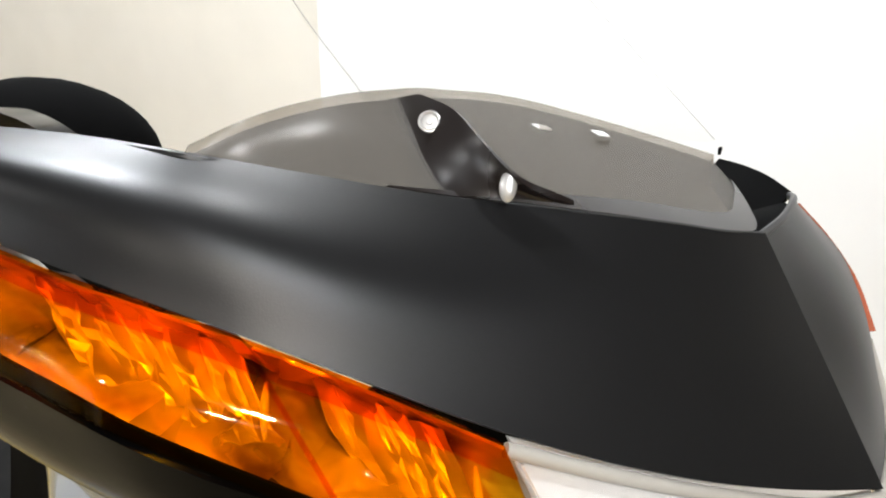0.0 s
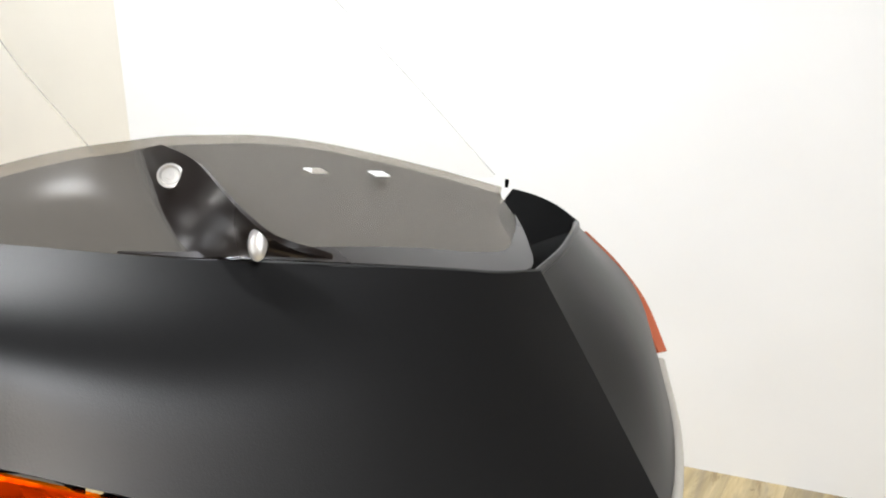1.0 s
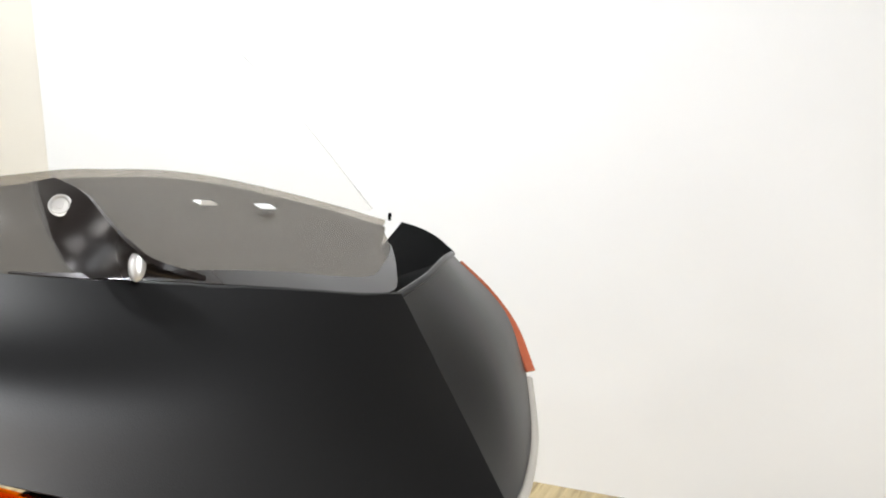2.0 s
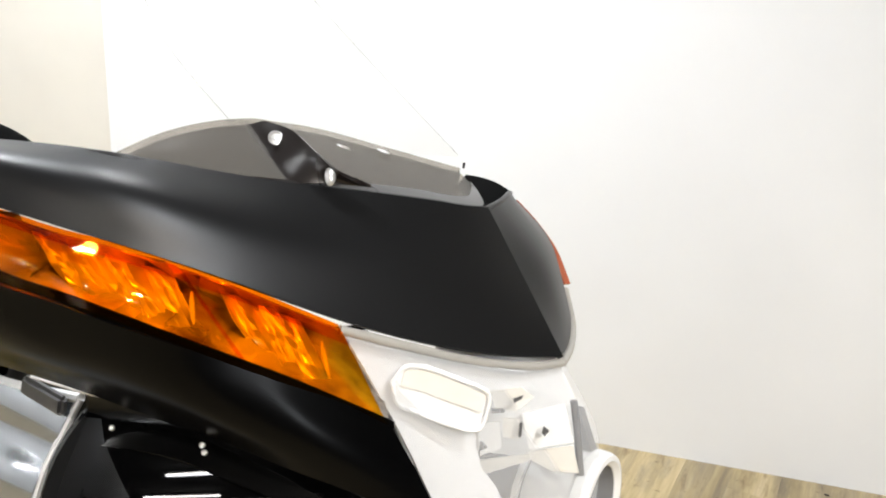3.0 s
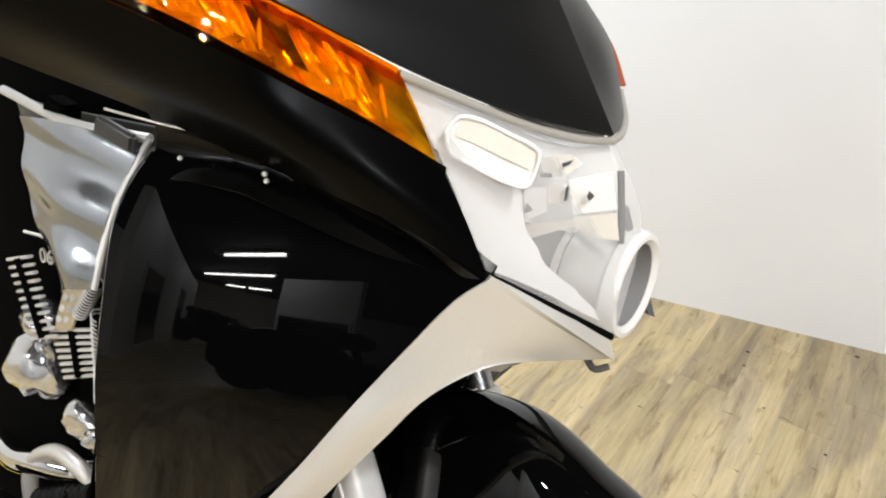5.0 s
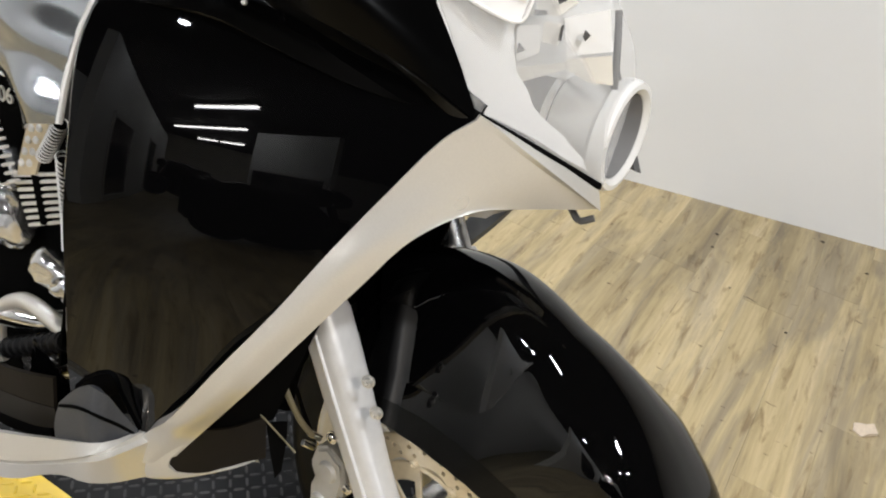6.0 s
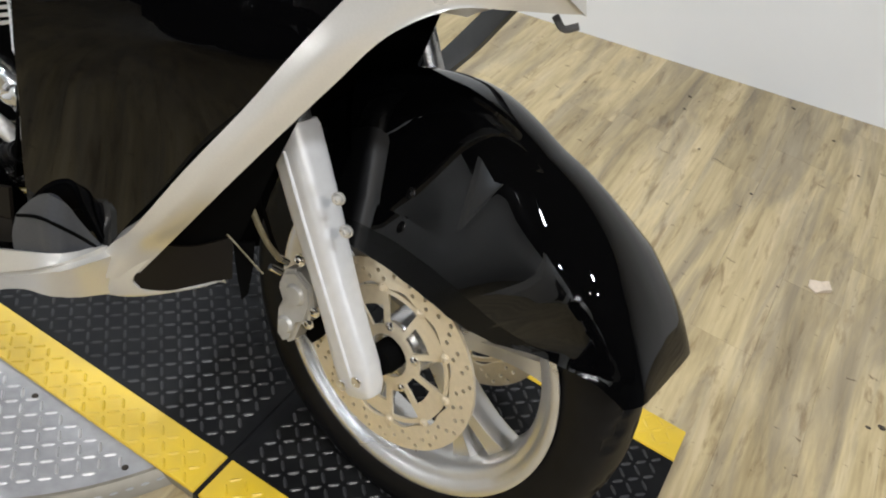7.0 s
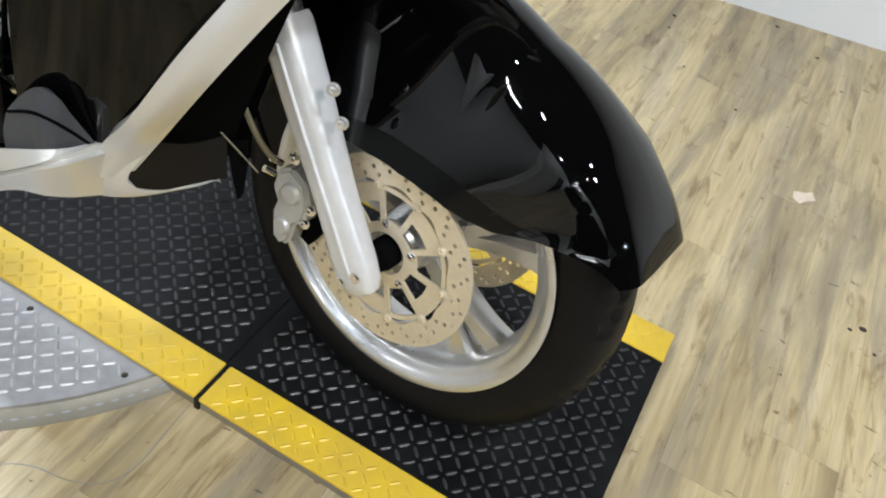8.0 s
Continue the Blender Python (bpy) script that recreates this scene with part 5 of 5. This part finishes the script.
# stacks of cooling fins
def fins(l0, r0, l1, r1, n, y, depth):
    """Bright-edged fins between a first and a last bar, each given by its two ends in x and z."""
    ends = [Vector((p[0], y, p[1])) for p in (l0, r0, l1, r1)]
    a, b = (ends[0] + ends[1]) / 2, (ends[2] + ends[3]) / 2
    base = part("fin_core", tube(bmesh.new(), [tuple(a), tuple(b)], [0.008, 0.008], 10, 4), MATTE, eng, "dark fin core")
    for k in range(n):
        p, q = ends[0].lerp(ends[2], k / (n - 1)), ends[1].lerp(ends[3], k / (n - 1))
        bm = bmesh.new()
        w = (q - p).length
        box(bm, (-w / 2, -depth / 2, -0.0022), (w / 2, depth / 2, 0.0022), 0.0012, Matrix.Translation((p + q) / 2) @ pose(0, 0, 0, 0, -math.degrees(math.atan2(q.z - p.z, q.x - p.x)), 0))
        part("cooling_fin", bm, FIN, base, "bright cooling fin")


fins((-0.649, 0.662), (-0.556, 0.700), (-0.621, 0.5985), (-0.553, 0.632), 8, -0.25, 0.008)
fins((-0.729, 0.745), (-0.676, 0.768), (-0.674, 0.643), (-0.625, 0.667), 11, -0.262, 0.008)
# braided hoses along the panel edge
for line, n in (([(-0.5405, -0.262, 0.776), (-0.5566, -0.262, 0.746), (-0.572, -0.262, 0.722)], 12), ([(-0.5314, -0.265, 0.735), (-0.5272, -0.265, 0.687), (-0.5229, -0.265, 0.647), (-0.5218, -0.265, 0.612)], 22)):
    bm = bmesh.new()
    tube(bm, line, 0.0085, 12, 24)
    hose = part("braided_hose", bm, MATTE, eng, "braided steel hose")
    for c in spline(line, n):
        bm = bmesh.new()
        lathe(bm, [(0.0092, -0.0016), (0.0108, 0.0), (0.0092, 0.0016), (0.008, 0.0)], 14, "z", Matrix.Translation(c) @ pose(0, 0, 0, 12, 38, 0), True)
        part("braid_ring", bm, FIN, hose)
# pedal gear and pipes below
rim_bar("exhaust_pipe", [(-0.80, -0.24, 0.40), (-0.71, -0.27, 0.425), (-0.64, -0.275, 0.455), (-0.57, -0.26, 0.47), (-0.50, -0.22, 0.50)], 0.019, CHROME, eng, "chrome exhaust pipe", 30, 14)
rim_bar("pedal_arm", [(-0.655, -0.28, 0.37), (-0.661, -0.28, 0.42), (-0.646, -0.28, 0.463), (-0.595, -0.28, 0.500), (-0.535, -0.28, 0.495), (-0.50, -0.27, 0.47)], 0.012, SILVER, eng, "silver pedal arm", 30, 10)
bm = bmesh.new()
tube(bm, [(-0.625, -0.29, 0.410), (-0.56, -0.29, 0.450), (-0.50, -0.29, 0.487)], 0.0135, 12, 12)
peg = part("pedal_rubber", bm, RUBBER, eng, "ribbed black pedal rubber")
for k in range(9):
    bm = bmesh.new()
    lathe(bm, [(0.0135, -0.002), (0.0158, 0.0), (0.0135, 0.002)], 14, "x", Matrix.Translation((-0.62 + 0.0145 * k, -0.29, 0.413 + 0.0089 * k)) @ pose(0, 0, 0, 0, -32, 0))
    part("rubber_rib", bm, RUBBER, peg)
for c, r in (((-0.575, -0.25, 0.545), 0.030), ((-0.545, -0.25, 0.53), 0.024), ((-0.72, -0.22, 0.56), 0.05), ((-0.575, -0.27, 0.395), 0.026), ((-0.545, -0.27, 0.42), 0.022), ((-0.71, -0.22, 0.64), 0.035)):
    bm = bmesh.new()
    bmesh.ops.create_icosphere(bm, subdivisions=3, radius=r, matrix=Matrix.Translation(c) @ Matrix.Diagonal((1.25, 0.8, 0.9, 1)))
    for v in bm.verts:
        n_ = noise.noise(v.co * 38) * 0.012 + noise.noise(v.co * 95) * 0.005
        v.co += (v.co - Vector(c)).normalized() * n_
    part("engine_casting", bm, CASTING, eng, "polished engine casting")
part("engine_block", shell(loft([[(-1.15, -0.16, 1.10), (-1.10, -0.17, 0.65), (-1.12, -0.2, 0.25)], [(-0.75, -0.185, 1.06), (-0.75, -0.20, 0.65), (-0.75, -0.22, 0.28)],
                                   [(-0.42, -0.16, 1.02), (-0.47, -0.17, 0.65), (-0.46, -0.2, 0.32)]], 16, 12), 0.02), MATTE, eng, "dark engine block")
rim_bar("floorboard", [(-0.86, -0.30, 0.31), (-0.70, -0.30, 0.335), (-0.60, -0.298, 0.33), (-0.50, -0.295, 0.36)], 0.035, MATTE, eng, "black floorboard front", 20, 12, 0.5)
board_t = [(-0.78, -0.345, 0.40), (-0.597, -0.335, 0.430), (-0.519, -0.333, 0.450), (-0.475, -0.325, 0.462)]
board_m = [(-0.78, -0.345, 0.37), (-0.60, -0.338, 0.392), (-0.52, -0.335, 0.408), (-0.470, -0.328, 0.418)]
board_b = [(-0.78, -0.328, 0.29), (-0.60, -0.324, 0.335), (-0.52, -0.322, 0.355), (-0.472, -0.318, 0.375)]
bm = shell(loft([board_t, board_m], 24, 5), 0.006)
shell(loft([board_m, board_b], 24, 5), 0.006, bm)
part("floorboard_skirt", bm, BELLY, eng, "dull black floorboard skirt")
# upper cable clamp under the fairing lip
for c, half, mat, label, tilt in (((-0.575, -0.285, 0.997), (0.020, 0.014, 0.012), MATTE, "black cable clamp", 8), ((-0.445, -0.312, 1.004), (0.032, 0.006, 0.011), CLIP_GREY, "dark grey clip plate", 8)):
    bm = bmesh.new()
    box(bm, tuple(-h for h in half), half, 0.004, Matrix.Translation(c) @ pose(0, 0, 0, 0, tilt, 0))
    part("cable_clamp", bm, mat, eng, label)

# small bright beads standing in for lamp reflections along the channel under the fairing
for p in [(-0.320, -0.335, 1.014), (-0.218, -0.325, 1.025), (-0.215, -0.325, 1.019)]:
    bolt(p, (0.15, -1, 0.75), 0.0021, SILVER_BOLT, bike, "channel_glint", "small bright bead in place of a lamp reflection", 0.5)
rim_bar("channel_trim", [(-0.421, -0.345, 1.040), (-0.344, -0.345, 1.045), (-0.264, -0.340, 1.051)], 0.0014, SILVER_BOLT, bike, "thin bright trim line", 20)


# ---------- the lift ----------
def treads(x0, x1, y0, y1, z, keep=None):
    """Raised lozenges of diamond plate, turned by turns to one side and the other."""
    vs, fs = [], []
    pitch = 0.0222
    for i in range(int(x0 / pitch) - 1, int(x1 / pitch) + 2):
        for j in range(int(y0 / pitch) - 1, int(y1 / pitch) + 2):
            x, y = (i + 0.5) * pitch, (j + 0.5) * pitch
            if not (x0 + 0.008 < x < x1 - 0.008 and y0 + 0.007 < y < y1 - 0.007) or (keep and not keep(x, y)):
                continue
            a = radians(45 if (i + j) % 2 else -45)
            c, s = math.cos(a), math.sin(a)
            n = len(vs)
            for u, v, w in ((-0.0114, 0, 0), (-0.0062, -0.0031, 0), (0.0062, -0.0031, 0), (0.0114, 0, 0), (0.0062, 0.0031, 0),
                            (-0.0062, 0.0031, 0), (-0.0070, 0, 0.0021), (0.0070, 0, 0.0021)):
                vs.append((x + u * c - v * s, y + u * s + v * c, z + w))
            fs += [tuple(n + k for k in f) for f in ((0, 1, 6), (1, 2, 7, 6), (2, 3, 7), (3, 4, 7), (4, 5, 6, 7), (5, 0, 6))]
    me = bpy.data.meshes.new("tread")
    me.from_pydata(vs, [], fs)
    return me


def tread_part(me, mat, parent, m=None):
    me.materials.append(mat)
    ob = new("tread", me)
    ob.parent = parent
    return tagged(ob, kind="stuff")


def deck(name, x0, x1, label):
    thing = tagged(new(name), label, "platform")
    bm = bmesh.new()
    box(bm, (x0, 0.082, 0.002), (x1, 0.563, 0.0295), 0.0015)
    part("plate", bm, BLACKPLATE, thing)
    t0 = max(x0, -1.5)
    tread_part(treads(t0, x1, 0.082, 0.563, 0.0294), TREAD_BLACK, thing)
    for y0, y1 in ((0.0, 0.0818), (0.5632, 0.645)):
        bm = bmesh.new()
        box(bm, (x0, y0, 0.0235), (x1, y1, 0.030), 0.0015)
        bn = bmesh.new()
        box(bn, (x0 + 0.001, y0 + 0.003, 0.002), (x1 - 0.003, y1 - 0.003, 0.0234))
        part("edge_body", bn, ALU_DIRTY, thing, "dusty grey deck edge", False)
        stripe = part("edge_stripe", bm, YELLOW, thing, "worn yellow painted edge stripe")
        tread_part(treads(t0, x1, y0 + 0.001, y1 - 0.001, 0.0299), YELLOW, stripe)
    return thing


deck("lift_deck", -2.4, -0.0045, "black diamond-plate lift deck with yellow edge stripes")
deck("lift_deck_extension", 0.0045, 0.64, "black diamond-plate deck extension with yellow edge stripes")
bm = bmesh.new()
box(bm, (-0.0043, -0.001, 0.0), (0.0043, 0.646, 0.0275))
tagged(mesh_ob("gap_strip", bm, RUBBER, False), "black rubber strip in the joint between the two lift decks", "strip")

table = tagged(new("turntable"), "round silver diamond-plate turntable under the lift deck", "turntable")
bm = bmesh.new()
lathe(bm, [(0.0, 0.0205), (0.672, 0.0205), (0.676, 0.0195), (0.676, 0.012), (0.0, 0.012)], 160, "z")
part("top_plate", bm, ALU, table)
tread_part(treads(-0.68, 0.68, -0.68, -0.33, 0.0204, lambda x, y: x * x + y * y < 0.655 ** 2), ALU_TREAD, table)
bm = bmesh.new()
lathe(bm, [(0.672, 0.0), (0.702, 0.0), (0.701, 0.003), (0.681, 0.0205), (0.679, 0.0222), (0.672, 0.0205)], 160, "z", None, True)
rim_part = part("rim_band", bm, ALU_DIRTY, table, "dusty aluminium rim band")
for sx, sy in ((0.342, -0.337), (0.557, -0.347), (0.15, -0.40)):
    bm = bmesh.new()
    lathe(bm, [(0.0, 0.0235), (0.004, 0.023), (0.0055, 0.0208), (0.0055, 0.0202)], 12, "z", Matrix.Translation((sx, sy, 0)))
    part("screw", bm, DIRT, table, "dark screw head")
table.matrix_world = pose(-0.68, 0.32, 0)

# a grey crack that wanders over the boards beside the turntable
bm = bmesh.new()
tube(bm, [(-0.013, -0.002, 0.0), (-0.008, -0.067, 0.0), (-0.005, -0.138, 0.0), (-0.026, -0.180, 0.0), (-0.069, -0.203, 0.0), (-0.124, -0.214, 0.0), (-0.165, -0.238, 0.0), (-0.189, -0.275, 0.0)], [0.0007, 0.0011, 0.0008, 0.0011, 0.0006], 6, 40)
for v in bm.verts:
    v.co.z = v.co.z * 0.35 + 0.0004
tagged(mesh_ob("floor_crack", bm, CRACK), "thin grey crack line in the plank floor", "crack", kind="structure")
for k in range(46):
    a = radians(-100 + 2.0 * k)
    bm = bmesh.new()
    lathe(bm, [(0.0002, 0.0022), (0.0018, 0.0014), (0.0026, 0.0)], 6, "z", Matrix.Translation((0.691 * math.cos(a), 0.691 * math.sin(a), 0.0105)) @ pose(0, 0, 0, 0, 40, math.degrees(a)) @ Matrix.Diagonal((1, 3.4, 1, 1)))
    ob = part("rim_tread", bm, ALU, rim_part)

# scraps on the floor
bm = bmesh.new()
pts = [(-0.028, -0.012), (-0.012, -0.03), (0.004, -0.022), (0.03, -0.012), (0.028, 0.022), (0.006, 0.012), (-0.004, 0.02), (-0.02, 0.016)]
low = [bm.verts.new((x, y, 0.0008)) for x, y in pts]
top = [bm.verts.new((x * 0.98, y * 0.98, 0.0035 + 0.006 * (x > 0))) for x, y in pts]
bm.faces.new(low)
bm.faces.new(top)
for k in range(8):
    bm.faces.new((low[k], low[(k + 1) % 8], top[(k + 1) % 8], top[k]))
ob = mesh_ob("cardboard_scrap", bm, PAPER, False)
ob.matrix_world = pose(0.79, 1.329, 0.0, 0, 0, 20)
tagged(ob, "small torn scrap of tan cardboard on the floor", "scrap")
for n, (x, y, s) in enumerate(((0.997, 0.959, 1.0), (0.97, 0.94, 0.7), (1.03, 0.90, 0.6), (0.244, 1.979, 0.8), (0.546, 2.2, 0.9), (0.547, 1.594, 0.6),
                               (0.254, 1.889, 0.7), (0.80, 1.95, 0.6), (0.70, 2.1, 0.8), (0.36, 1.7, 0.5))):
    bm = bmesh.new()
    r = bmesh.ops.create_icosphere(bm, subdivisions=1, radius=0.008 * s)
    rr = random.Random(n)
    for v in bm.verts:
        v.co = Vector((v.co.x * rr.uniform(0.7, 1.6), v.co.y * rr.uniform(0.6, 1.2), v.co.z * 0.25 + 0.0015))
    ob = mesh_ob("dirt_crumb", bm, DIRT)
    ob.matrix_world = pose(x, y, 0)
    tagged(ob, "small dark crumb of dirt on the floor", "crumb", "crumbs on the floor")


# ---------- planks of the floor ----------
def plank_mesh():
    bm = bmesh.new()
    box(bm, (-0.0749, -0.4599, -0.011), (0.0749, 0.4599, 0.0))
    top = [e for e in bm.edges if all(v.co.z > -0.001 for v in e.verts)]
    bmesh.ops.bevel(bm, geom=top, offset=0.0006, segments=1, affect="EDGES")
    bmesh.ops.recalc_face_normals(bm, faces=bm.faces)
    me = bpy.data.meshes.new("plank")
    bm.to_mesh(me)
    bm.free()
    me.materials.append(WOOD)
    return me


PLANK = plank_mesh()
near, far = [], []
rng = random.Random(4)
for i in range(-59, 61):
    shift = rng.uniform(0, 0.92)
    for j in range(-24, 6):
        x, y = i * 0.15 + 0.03, j * 0.92 + shift
        if y - 0.46 > wall_line(x) or x < -4.3 and y < 0.8:
            continue
        (near if -1.35 < x < 2.9 and -0.9 < y < 3.2 else far).append((x, y))
for x, y in near:
    ob = new("plank", PLANK)
    ob.parent = floor
    ob.matrix_world = pose(x, y, 0.0, 0, 0, 180 * rng.randint(0, 1))
vs, fs = [], []
pv = [tuple(v.co) for v in PLANK.vertices]
pf = [tuple(p.vertices) for p in PLANK.polygons]
for x, y in far:
    n = len(vs)
    vs += [(a + x, b + y, c) for a, b, c in pv]
    fs += [tuple(k + n for k in f) for f in pf]
me = bpy.data.meshes.new("planks")
me.from_pydata(vs, [], fs)
me.materials.append(WOOD)
ob = new("planks", me)
ob.parent = floor
tagged(ob, kind="stuff")
